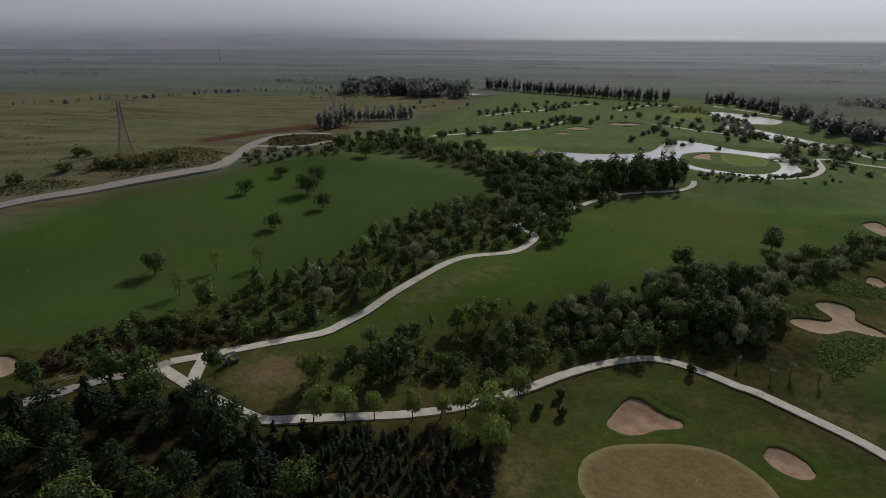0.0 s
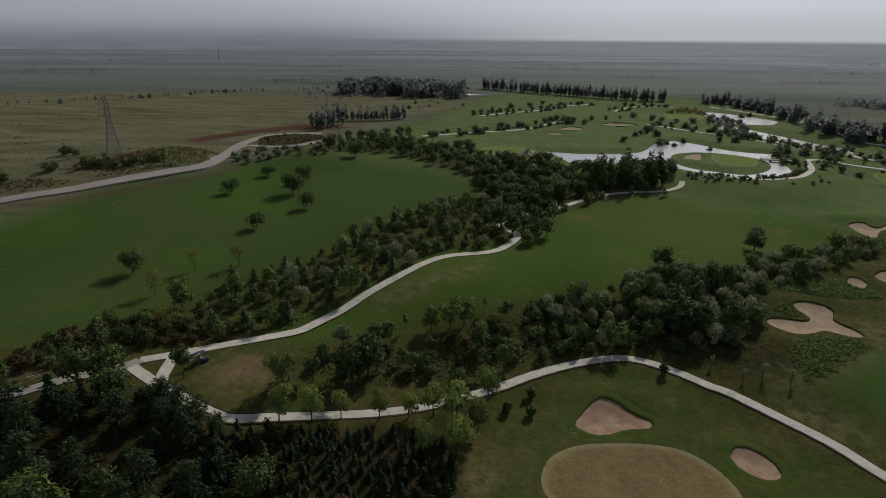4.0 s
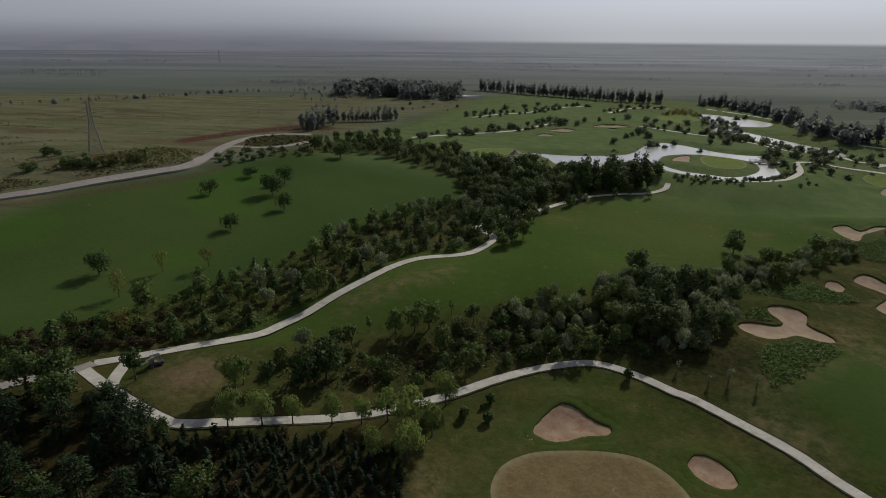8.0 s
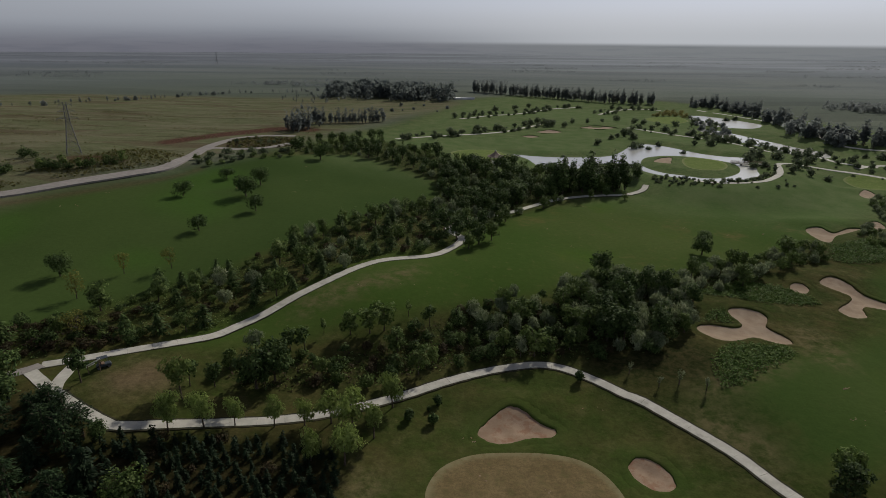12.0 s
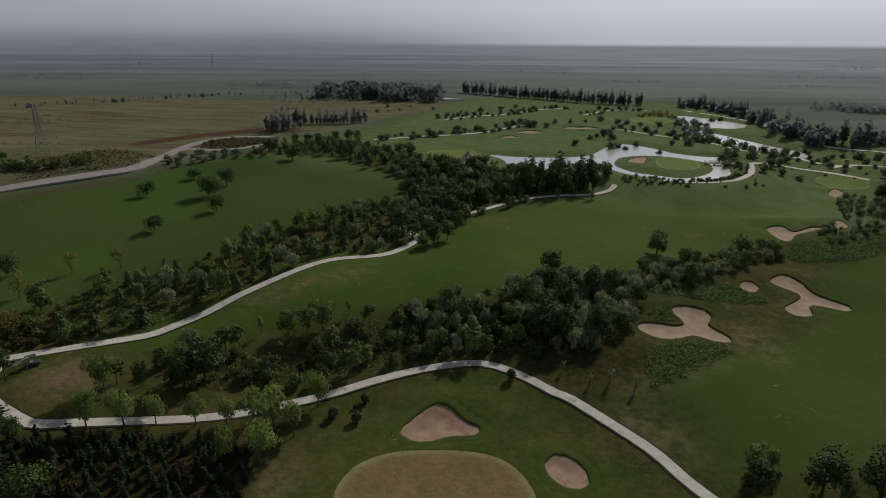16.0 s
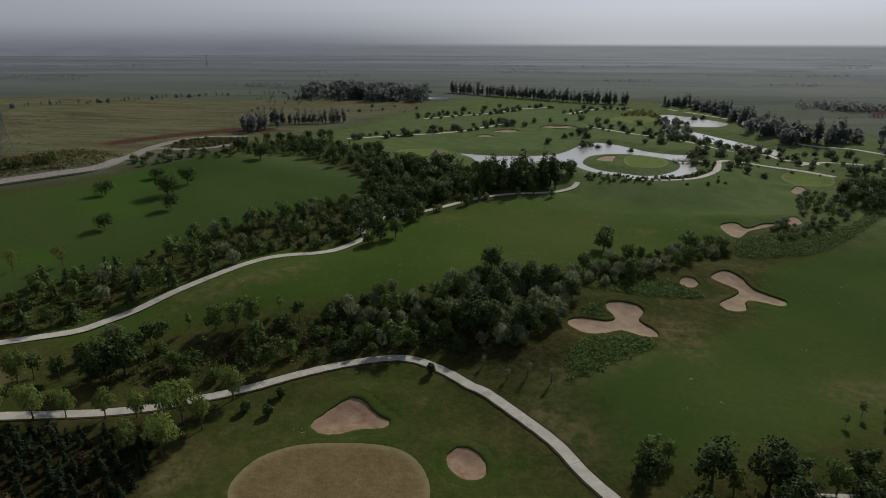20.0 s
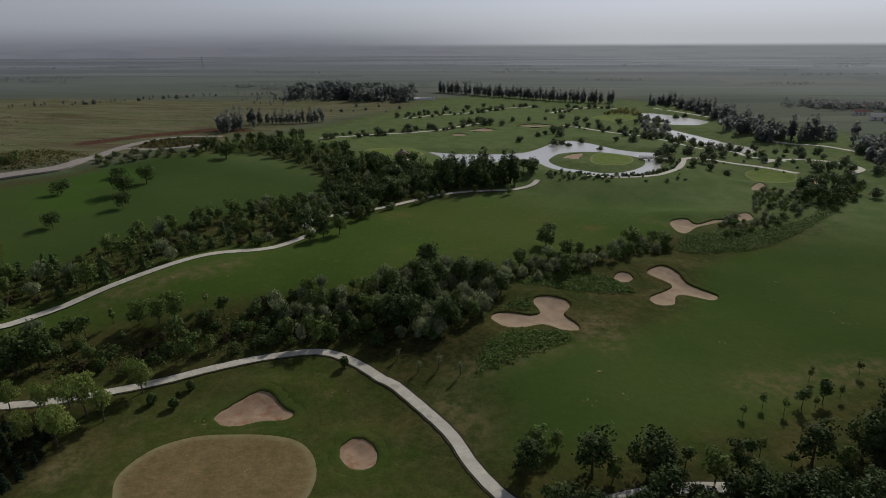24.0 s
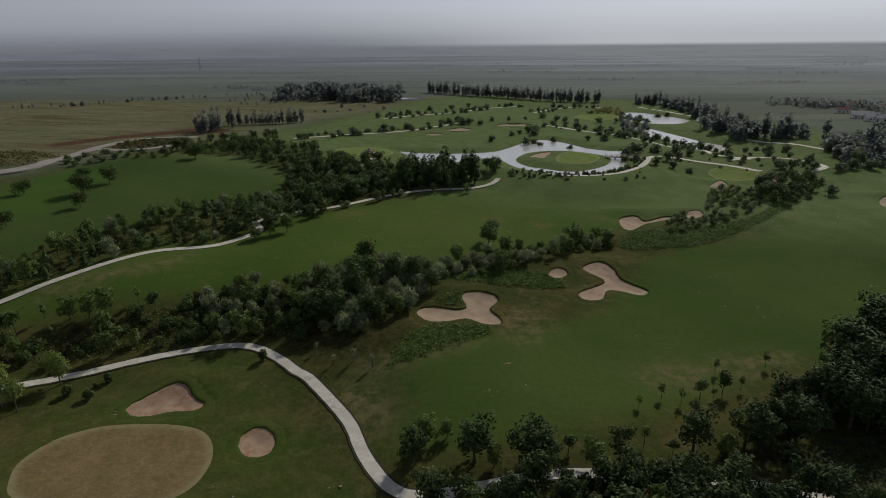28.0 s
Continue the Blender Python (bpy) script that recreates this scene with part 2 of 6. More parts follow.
# Haze put into the colour of far trees and hedges: pale, greyish, more translucent.
L_FAR = leaf_material("hazed_far_leaves", (0.165, 0.186, 0.186), (0.195, 0.216, 0.212), (0.200, 0.220, 0.214), 0.7)
L_HEDGE = leaf_material("hazed_hedge_leaves", (0.175, 0.192, 0.205), (0.215, 0.232, 0.245), (0.21, 0.23, 0.24), 0.75)
L_CEDAR = leaf_material("feathery_green_needles", (0.006, 0.014, 0.005), (0.034, 0.062, 0.023), (0.058, 0.095, 0.040), 0.14)
# Leaves of distant trees and shrubs, lightened a little to imitate haze.
L_OUT = leaf_material("lightly_hazed_leaves", (0.066, 0.094, 0.052), (0.15, 0.184, 0.102), (0.17, 0.196, 0.12), 0.5)
L_COVER = leaf_material("low_cover_leaves", (0.046, 0.092, 0.017), (0.100, 0.160, 0.036), (0.115, 0.170, 0.044), 0.28)
# Dark trees, with the wood's deep shade also put into the leaf colour.
L_DEEP = leaf_material("shaded_dark_leaves", (0.010, 0.022, 0.006), (0.058, 0.094, 0.028), (0.090, 0.128, 0.048), 0.14)


# ---- the lie of the land ----
# x, y and height of the ground
LEVELS_NEAR = [(35, 82, 0), (54, 76, -0.5), (41, 100, 2), (-4, 81, 2), (-39, 87, 6.5), (-75, 90, 8.5), (7, 132, 9), (30, 147, 7.5), (77, 110, 4), (94, 110, 2.2), (114, 126, 2), (131, 130, 0), (108, 135, 3.5), (138, 182, 4), (195, 235, 3.4), (131, 95, -0.5), (147, 100, 0), (90, 146, 6), (-36, 177, 9.5), (-65, 193, 10.5), (0, 45, 1), (60, 35, 0), (120, 50, 0), (-60, 45, 3), (180, 120, 0)]
LEVELS_FAR = [(-125, 235, 17), (115, 272, 7.3), (60, 289, 7.6), (160, 280, 7.2), (209, 300, 6.6), (231, 325, 5), (142, 318, 7.3), (285, 520, 1.5), (-86, 275, 12.3), (-30, 363, 9.5), (0, 301, 10.5), (-77, 595, 5), (250, 557, 1.5), (600, 900, 2), (-500, 900, 6), (-300, 300, 14), (400, 300, 2)]
LEVELS = np.array(LEVELS_NEAR + LEVELS_FAR, float)
LAKE_LEVEL, POND_LEVEL = 7.0, 1.0


def base_height(x, y):
    x, y = np.asarray(x, float), np.asarray(y, float)
    top, low = np.zeros_like(x), np.zeros_like(x)
    for px, py, pz in LEVELS:
        w = 1.0 / ((x - px) ** 2 + (y - py) ** 2 + 400.0) ** 2
        top += w * pz
        low += w
    return top / low


def smooth(a, b, v):
    v = np.clip((v - a) / (b - a), 0, 1)
    return v * v * (3 - 2 * v)


def curve(points, closed=False, step=1.0):
    """A smooth line through the points, in steps of about that many metres."""
    p = [Vector((a, b)) for a, b in points]
    n, out = len(p), []
    for i in range(n if closed else n - 1):
        a, b, c, d = (p[(i + k) % n] if closed else p[min(max(i + k, 0), n - 1)] for k in (-1, 0, 1, 2))
        m = max(2, int((c - b).length / step))
        for k in range(m):
            t = k / m
            out.append(0.5 * (2 * b + (c - a) * t + (2 * a - 5 * b + 4 * c - d) * t * t + (3 * b - a - 3 * c + d) * t ** 3))
    if not closed:
        out.append(p[-1])
    return np.array([(v.x, v.y) for v in out])


def reach(line, x, y, closed=True):
    """Distance from points to a line; inside a closed line it is negative."""
    x, y = np.asarray(x, float), np.asarray(y, float)
    best, inside = np.full(x.shape, 1e9), np.zeros(x.shape, bool)
    ends = np.roll(line, -1, axis=0) if closed else line[1:]
    for (ax, ay), (bx, by) in zip(line if closed else line[:-1], ends):
        dx, dy = bx - ax, by - ay
        t = np.clip(((x - ax) * dx + (y - ay) * dy) / (dx * dx + dy * dy + 1e-9), 0, 1)
        best = np.minimum(best, (x - ax - t * dx) ** 2 + (y - ay - t * dy) ** 2)
        if closed and ay != by:
            inside ^= ((ay > y) != (by > y)) & (x < dx * (y - ay) / dy + ax)
    best = np.sqrt(best)
    return np.where(inside, -best, best) if closed else best


def near(line, x, y, margin):
    """The points within the box round a line."""
    low, high = line.min(0) - margin, line.max(0) + margin
    return np.nonzero((x > low[0]) & (x < high[0]) & (y > low[1]) & (y < high[1]))[0]


# ---- the plan: paths, greens, bunkers, water and planting, in metres ----
PATH_UPPER = [(-47.1, 90.8), (-43, 92.6), (-38.7, 94.7), (-33.3, 97.6), (-27.8, 100.9), (-22.4, 104.5), (-19.1, 108.6), (-15, 113.4), (-10.7, 119.3), (-4.7, 126.7), (2, 135.4), (7.8, 140.3), (18.4, 144.7), (23.6, 150.5), (27.6, 160.8), (23.6, 171.1), (30.3, 182.2), (38.2, 188.7), (44.8, 194.5), (53.3, 203.7), (62.8, 212.7), (71, 217.3), (80.5, 220.2), (90.7, 222.2), (99.4, 227.6), (103, 233.9)]
PATH_LOWER = [(-39.1, 82.4), (-34.2, 79.2), (-29, 76.6), (-25.8, 76), (-18.9, 78.2), (-12, 80), (-4.8, 81.3), (2.7, 83.4), (9.6, 86.6), (15.9, 90.2), (22.9, 94.8), (30.1, 98.4), (36, 100.3), (41.3, 101.2), (45.8, 100), (50.9, 96.3), (55.4, 92), (57.8, 90.2), (63.9, 82.4), (67.9, 76.3), (70.6, 70), (73.3, 65.2), (76.1, 61.8), (79.7, 60.4), (86.6, 61.6), (97.1, 64.5), (105.3, 65.4), (112.4, 65.2), (118.7, 64.9), (126.2, 63.9), (134.1, 61.4), (142.6, 57.4)]
LEG_B = [(-47.6, 88.6), (-43.1, 85.1), (-39.3, 82.2)]
LEG_C = [(-41.7, 92.4), (-41.3, 88.2), (-40.7, 84.8), (-39.7, 82.6)]
LEG_LEFT = [(-47.1, 90.8), (-47.8, 89.8), (-50.2, 87.6), (-56.2, 83.7), (-60.5, 80), (-64, 77.2)]
ROAD = [(-148.9, 160), (-139.3, 166.5), (-133.2, 172.2), (-127, 178.5), (-116.3, 187.8), (-106, 201), (-94.6, 216.4), (-86.9, 230.2), (-88, 254), (-90.6, 278), (-88.9, 300.4), (-85.1, 319.1), (-76.1, 333), (-62.4, 336)]
ROAD_B = [(-90.5, 265.4), (-86.7, 278.2), (-74, 275.8), (-62.5, 283.5), (-56.2, 301.3)]
PATH_LAKE = [(124, 238.5), (130.6, 236.4), (142.2, 236), (152.3, 239), (160.1, 245.8), (167.5, 255), (173.6, 267.1), (177.6, 275.7), (184.5, 279.2), (192.5, 278.6), (204.8, 273.5), (214.9, 266), (221.7, 258)]
PATH_FAR = [(-5.2, 329.3), (9.4, 341), (23.5, 351.5), (41.9, 361.7), (59.8, 377), (72.1, 396.9), (85.6, 418.9), (96, 439.3)]
PATH_FAR2 = [(32.8, 441), (54.7, 469.4), (77.9, 491.7), (114.3, 558.6), (149.4, 595.2)]
PATH_FAR3 = [(156.1, 530.1), (181.4, 572), (209.3, 590.9), (228.2, 582.2)]
PATH_DIKE = [(146.5, 412.2), (167.5, 381.6), (187.2, 360.5), (200, 346.7), (213.7, 313.9), (215.9, 290.6), (227.5, 279.8)]
PATH_POND = [(264.8, 587.1), (279.2, 520.5), (287.4, 469.6), (264.5, 380.4), (267.8, 350.7), (275, 333.2), (282.3, 313.5)]
PATH_RIGHT = [(216, 278), (232.4, 284.5), (247.3, 281.5), (252.8, 272.3), (253.1, 263.9), (243.9, 256.5)]
GREEN_MAIN = [(21.8, 62.8), (20.5, 66.5), (21.3, 70.5), (23.5, 73.8), (28, 76.4), (34, 77.1), (39.5, 76.9), (43.8, 75.6), (46.8, 72.5), (48.4, 68), (48.2, 63.5), (46.5, 60.6), (43, 58.6), (32, 57.4), (24.5, 59.6)]
GREEN_ISLAND = [(132.5, 264.5), (134, 278), (138.5, 288.5), (146.5, 293), (153.3, 288.3), (154.2, 276.5), (147.5, 264), (139, 260)]
GREEN_RIGHT = [(198.5, 258.9), (207.4, 267), (218.3, 265.6), (220.1, 257.5), (213.1, 246.2), (199.5, 245)]
GREEN_LEFT = [(24.8, 289.2), (33.6, 305.3), (48.3, 305.5), (54.5, 287.6), (43.3, 277.6), (30.7, 279.7)]
GREEN_FAR = [(183.9, 494.2), (201.7, 522.6), (222.6, 518), (218.7, 490.1), (194.3, 468.1)]
BUNKER_FRONT = [(28.4, 81.7), (30, 84.6), (32.6, 87.4), (34.5, 88.5), (36.7, 87.5), (39, 84.8), (41.5, 82.9), (40.4, 81.1), (36.7, 80.7), (33.2, 79.4), (30.5, 79.5)]
BUNKER_OVAL = [(50.8, 74.5), (52.5, 76.1), (54.6, 75.7), (56.4, 73.6), (56.7, 70.6), (55.2, 69.2), (52.9, 69.6), (51.1, 71.9)]
BUNKER_CLOVER = [(76.4, 113.3), (77.5, 116.0), (80.7, 116.7), (84.7, 115.8), (87.4, 117.2), (86.5, 121.4), (87.5, 123.6), (91.0, 124.2), (94.4, 122.8), (94.6, 120.2), (92.7, 116.6), (94.7, 112.3), (94.2, 109.3), (91.0, 109.2), (87.3, 111.3), (82.8, 109.4), (79.0, 109.5)]
BUNKER_WINGED = [(118.3, 141), (123.7, 145.3), (126.7, 142.1), (127.6, 136.9), (132.4, 131.3), (130, 127.9), (125.6, 129.5), (122.1, 129.4), (119.4, 124), (115.3, 123.4), (114.8, 127.4), (120.8, 132.6), (122.7, 135.8)]
BUNKER_SMALL = [(108.9, 137.6), (110.5, 139.8), (111.9, 140.3), (113.3, 139.9), (113.9, 137.9), (112.3, 135.6), (110.8, 135.0), (109.6, 135.5)]
BUNKER_LONG = [(139.9, 185.6), (145.7, 187.7), (147.5, 183), (155, 187.3), (158.8, 186.8), (150.4, 181.8), (146, 179.2), (140.1, 172.8), (138.2, 176.1)]
BUNKER_BEAN = [(162.2, 191), (169.2, 194.9), (168.8, 189.4), (163.5, 186.4)]
BUNKER_APPROACH = [(190.9, 236.8), (197.4, 242.9), (197.8, 236.7), (192.9, 229.7), (189.3, 230.7)]
BUNKER_GREENSIDE = [(220.5, 251.1), (226.4, 253.2), (220.5, 241.5), (217.4, 242.8)]
BUNKER_ISLAND = [(121.8, 282), (126.5, 289.5), (133, 292), (132.2, 286.5), (129.8, 281.5), (127.8, 275.5), (124, 276.5)]
BUNKER_FAR_A = [(67.4, 357), (73.4, 361.3), (78.3, 358.6), (73, 353.1)]
BUNKER_FAR_B = [(79.4, 382), (89.4, 390.7), (96.7, 386.7), (89.2, 377.7)]
BUNKER_FAR_C = [(113.4, 409.7), (125.4, 416.9), (139.3, 411.6), (126, 403.2)]
BUNKER_WEST = [(-76.9, 87.5), (-75.8, 89.4), (-73.2, 89.1), (-70.8, 86.8), (-70.8, 84.2), (-72.9, 83.3)]
BUNKER_EAST = [(243.2, 212.1), (252.5, 217.4), (247.4, 205.6), (238.5, 202.9)]
BUNKERS = [BUNKER_FRONT, BUNKER_OVAL, BUNKER_CLOVER, BUNKER_WINGED, BUNKER_SMALL, BUNKER_LONG, BUNKER_BEAN, BUNKER_APPROACH, BUNKER_GREENSIDE, BUNKER_ISLAND, BUNKER_FAR_A, BUNKER_FAR_B, BUNKER_FAR_C, BUNKER_WEST, BUNKER_EAST]
LAKE = [(56.5, 302.5), (64, 298.5), (75, 295.3), (91, 295.2), (104, 299), (112, 308), (120, 322), (127.8, 336), (135, 340), (144, 332.5), (150, 321), (155.5, 309.2), (164, 301.7), (173, 298.3), (171, 287), (168, 280), (166, 272), (162.5, 264), (160, 256.5), (154, 250.3), (146.4, 244.4), (139, 241.5), (132, 242.5), (123.5, 248.5), (116.5, 253.5), (111.8, 260.5), (108.5, 272), (103.5, 281.5), (96, 278.8), (88, 273), (81, 265), (75, 261.5), (70, 262.5), (65, 273), (62.5, 289), (58.5, 297.5)]
ISLAND = [(114.2, 274), (117.5, 287), (124, 297.5), (135.3, 302.5), (146, 300.5), (154, 294), (159, 287), (160.3, 280), (156.5, 267.5), (150, 257.5), (140.5, 249.6), (132.8, 248.6), (125.5, 254), (118, 260.3)]
POND = [(238, 540), (251, 541), (262, 524), (271, 499), (275, 482), (260, 461), (245, 455.5), (233, 448.5), (224, 457), (217, 459), (221, 480), (228, 505)]
POND_STRIP = [(211, 452), (222.1, 448), (227.5, 431), (234.5, 398), (241, 366), (247, 352.3), (239.1, 334.3), (227.5, 340), (221.8, 359.5), (216, 384), (211.7, 405), (208.5, 427.4)]
BELT_A = [(-64.4, 86.6), (-54.6, 107.7), (-44.5, 122.9), (-30.2, 135.5), (-14.1, 160.2), (4.2, 192.1), (20.9, 207.4), (33, 192.4), (30.3, 174.7), (24, 153.4), (7.9, 144.5), (-4.9, 131.2), (-16.5, 115.2), (-24.5, 106.2), (-39.8, 97.9), (-48.5, 93.7)]
BELT_B = [(-47.7, 276.5), (-41.8, 312.1), (-18.5, 322.4), (5.8, 298.2), (30.9, 264.5), (53.5, 248.8), (70.9, 232.2), (69.5, 219), (52.6, 202), (38.9, 182.8), (31.5, 176.8), (23, 207.9), (21.2, 232.8), (2.6, 253.1), (-21.2, 276.7)]
BELT_C = [(-12.8, 89.2), (-15.9, 97.2), (-11.6, 102.4), (-1.1, 98.8), (13.1, 106.6), (24.5, 116), (33.3, 120.9), (50.4, 124.3), (51.4, 110.6), (42.3, 104.2), (29.9, 101.8), (20.2, 97.3), (8.5, 91), (0.6, 90.5)]
BELT_C2 = [(49.2, 128.1), (60.7, 139.1), (78.4, 137.5), (80.7, 129.5), (72, 111.3), (61, 104.4), (52.9, 111.5)]
BELT_C3 = [(23.2, 110.6), (29.5, 120.2), (50, 121.7), (56.1, 105.4), (47.2, 103.6), (30.3, 102.2)]
BELT_D = [(79.8, 137.4), (96.5, 148.1), (117.4, 161), (131.5, 164.6), (130.8, 158.5), (115.4, 150), (95.7, 136.3), (84.2, 131.1)]
BELT_E = [(167.9, 186.1), (184.4, 219.9), (197, 228.7), (201.7, 219.9), (194.1, 202.1), (178.3, 186.8), (168.5, 179)]
BELT_E2 = [(201.7, 219.9), (212.2, 239.2), (226, 250.4), (238.4, 251), (228.3, 228), (217.3, 213.2), (204.7, 205.2), (198.5, 206.8)]
BELT_F = [(-72.5, 70.3), (-64.3, 72.4), (-56.7, 73.5), (-51, 77.2), (-46.8, 81.2), (-38.7, 79.1), (-30.9, 74.5), (-28, 70.4), (-24.1, 55.5), (-65.8, 54.4)]
BELT_F2 = [(-28.5, 72), (-14.8, 74.7), (-0.9, 75), (6.8, 72.7), (5.1, 57), (-24.1, 55.5)]
BELT_G = [(83, 49.5), (82.5, 60), (88.5, 65.5), (101.2, 66.5), (116.6, 67), (125, 72), (137.5, 81), (146.7, 86), (170.3, 102.5), (198.6, 118.4), (170.1, 82.8), (147, 75.8), (136.3, 70.9), (124.7, 59.2), (117.7, 50.2)]
SCRUB = [(136.3, 70.9), (147, 75.8), (170.1, 82.8), (144.2, 50.3), (117.7, 50.2), (124.7, 59.2)]
WORN_A = [(94.7, 113), (100.8, 117.6), (104, 109.6), (99.9, 100.3), (95, 102.3)]
WORN_B = [(118.3, 94.1), (128.2, 98), (136.7, 95.1), (129.3, 89.7), (120, 89.5)]
WORN_C = [(134.8, 98.2), (147, 103), (152.8, 99.2), (140.8, 92.4)]
WORN_D = [(67.1, 94.2), (75.4, 98.3), (89.9, 102.8), (87.6, 99.4), (77.9, 93.4), (69.8, 89.7)]
POPLARS = [(66.7, 228.1), (78.1, 237.2), (93.4, 233.8), (92.2, 222.6), (75.2, 217.6), (65.9, 220.3)]
SHORE = [(109.9, 244.5), (134.1, 239.6), (164.9, 256.2), (163.7, 248.1), (131.9, 233.3), (108.8, 235.9)]
COVER_A = [(72.6, 92.8), (74.6, 101.4), (80.7, 107.6), (91.4, 108.2), (92.1, 104.4), (84.2, 99.1), (77.8, 94.3)]
COVER_B = [(84.2, 132.1), (95.9, 139.7), (107.5, 138.3), (111.9, 132), (110.2, 128.4), (97.8, 127.7), (88.3, 129.3)]
COVER_D = [(75.9, 113.5), (79, 118), (83, 122.5), (86.2, 122.5), (85.6, 117.5), (80.5, 117)]
COVER_C = [(133.4, 161.7), (138.5, 170.7), (142.8, 171.7), (152.3, 176.5), (165.7, 178.7), (184.9, 189), (211.1, 213.4), (211.5, 208.3), (184.9, 183), (160.5, 163.5), (146.2, 158.3), (134.2, 157)]
BELT_H = [(27.2, 183.3), (37, 194), (52.5, 209.9), (70.7, 223.6), (100.4, 236.4), (103.7, 249.9), (74.5, 241), (49.4, 216.9), (31, 202.7)]
BELT_I = [(19.5, 221), (31.5, 253.4), (48.8, 257.5), (68.9, 248.5), (86.6, 233.5), (84.8, 223.5), (62.3, 216.1), (41, 196), (29.2, 199)]
GROVE = [(-150, 612), (-130, 690), (-60, 655), (-45, 640), (-92, 575), (-120, 585)]
BELT_K = [(146, 80), (152, 88), (160, 97), (168, 104), (185, 112), (182, 99), (166, 86), (153, 76)]
BELT_J = [(88, 54), (88, 57.5), (92, 59.5), (104, 63), (120, 62.5), (150, 59), (150, 52), (100, 51)]
LOOP = [(-83.5, 255.3), (-72.1, 268.3), (-58.3, 276.2), (-50.2, 291.4), (-46.1, 266.7), (-62.6, 249.9), (-75.8, 237.8)]
RED_BANK = [(-120.8, 296.7), (-112.3, 316.3), (-102.8, 344.9), (-83.2, 375), (-58, 372.8), (-57, 357.6), (-79.1, 356.4), (-95.9, 321.8), (-106.1, 298.3), (-114.4, 286.8)]
FLOOR_F = [(-76.7, 75.9), (-68.2, 78.4), (-59.6, 78.6), (-54.2, 81.5), (-47.3, 82.4), (-39, 80), (-30.7, 75), (-27.6, 70.5), (-24.1, 55.5), (-65.8, 54.4)]
SHORE_BAND = [(107.9, 237.8), (123.5, 248.5), (137.6, 242.3), (165.7, 255.5), (165.4, 249.3), (151.6, 237.6), (130.5, 231.6), (109.6, 229.7)]
SHORE_EAST = [(166.1, 274.3), (171.5, 277.5), (174.4, 273.7), (167.9, 260.6), (162.9, 253.4), (160, 252.1), (164.9, 264.3)]
WORN_H = [(64, 84), (68, 90), (72, 84), (74, 76), (70, 74)]
WORN_F = [(-9.6, 116.1), (-3.6, 124), (6, 130), (16.4, 137.8), (15.1, 129.5), (7.9, 124.1), (-0.1, 117.8), (-6.5, 113)]
WORN_G = [(-33.2, 91), (-29, 94.6), (-24.6, 93.2), (-23.4, 86.5), (-28.5, 83), (-32.4, 85.6)]
PATH_SOIL = [(-21.1, 75.9), (-5, 79.3), (7, 82.6), (11.6, 82.6), (7.9, 75.9), (-7.7, 73.7), (-19.5, 72)]
# Bank where the thicket's shadow is painted on the ground.
SHADE_BANK = [(50, 104), (60, 106), (72, 109), (77, 101), (70, 94), (60, 95.5), (53, 99)]
# Brownish rough beside the path, darkened further as cloud shade.
SHADE_ROUGH = [(53.9, 92.6), (61.4, 96.5), (72.1, 95.4), (77.8, 85.3), (76.3, 71.7), (69.6, 66.1), (63.2, 75.1)]
VERGE = [(-152.6, 167.1), (-135.8, 179.1), (-120, 191.7), (-101.5, 213.5), (-87.7, 235.4), (-92.5, 257.5), (-109.5, 264.3), (-117.4, 234.4), (-128.3, 206.5), (-141.4, 187.5), (-160.7, 177.1)]
LOOP_INNER = [(-87.4, 298.4), (-81.8, 314.4), (-72.1, 324.6), (-56.8, 316.9), (-54.1, 291.4), (-67.4, 279.3), (-79.6, 280)]
ROAD_EDGE = [(-144.9, 157.5), (-129.9, 170.2), (-111.8, 183.4), (-94.6, 206.2), (-80.7, 224.6), (-75.6, 236.6), (-73.8, 231.9), (-79.2, 220.1), (-92.6, 201.4), (-109.9, 179.7), (-127.7, 167), (-142.4, 154.4)]
CLAY_STRIP = [(-126.2, 227.6), (-121.1, 232.7), (-108.9, 232.8), (-108.1, 228.6), (-117.3, 225.1)]
FRESH_A = [(-75.8, 193.4), (-71.6, 209.8), (-57.1, 198.4), (-45.4, 185.9), (-46.8, 170.1), (-57.9, 173), (-67.2, 179.8)]
FRESH_C = [(-125, 170), (-104, 170), (-93, 155), (-97, 143), (-118, 146)]
FRESH_D = [(-80, 232), (-62, 236), (-50, 218), (-62, 200), (-76, 210)]
FRESH_B = [(-62.4, 139.5), (-57.7, 145), (-49.8, 143.6), (-46.3, 138), (-51.4, 133.5), (-58.1, 134.7)]
WORN_E = [(7.5, 64.9), (8.3, 70), (10.6, 72.5), (14.4, 71.1), (14.4, 65.3)]
SHRUBS_E = [(151.9, 176.5), (156.7, 184), (164.9, 187.2), (163, 177.3), (152.4, 169.1)]
CLUMP_EAST = [(286.4, 319.3), (315.6, 352.8), (332.7, 353.2), (337.1, 331.3), (294.5, 272.2), (278, 270.8), (267.8, 279.8)]
POND_TREES = [(227.4, 508.8), (236.9, 522.3), (242, 491.1), (222.4, 423), (206.8, 404.9), (204.8, 419.8)]
SPOT_FAIRWAY_TREES = [(-66.8, 128.3), (-46.9, 160.2), (-37, 180.4), (-66.3, 195.8), (-45.3, 196.6), (-45.2, 212.9), (-61, 222.5), (-33.4, 263.1)]
SPOT_YELLOW = [(-56.5, 117.3), (-53.3, 130.9), (-43.8, 135.1)]
SPOT_LONE = [(94.8, 157.6)]
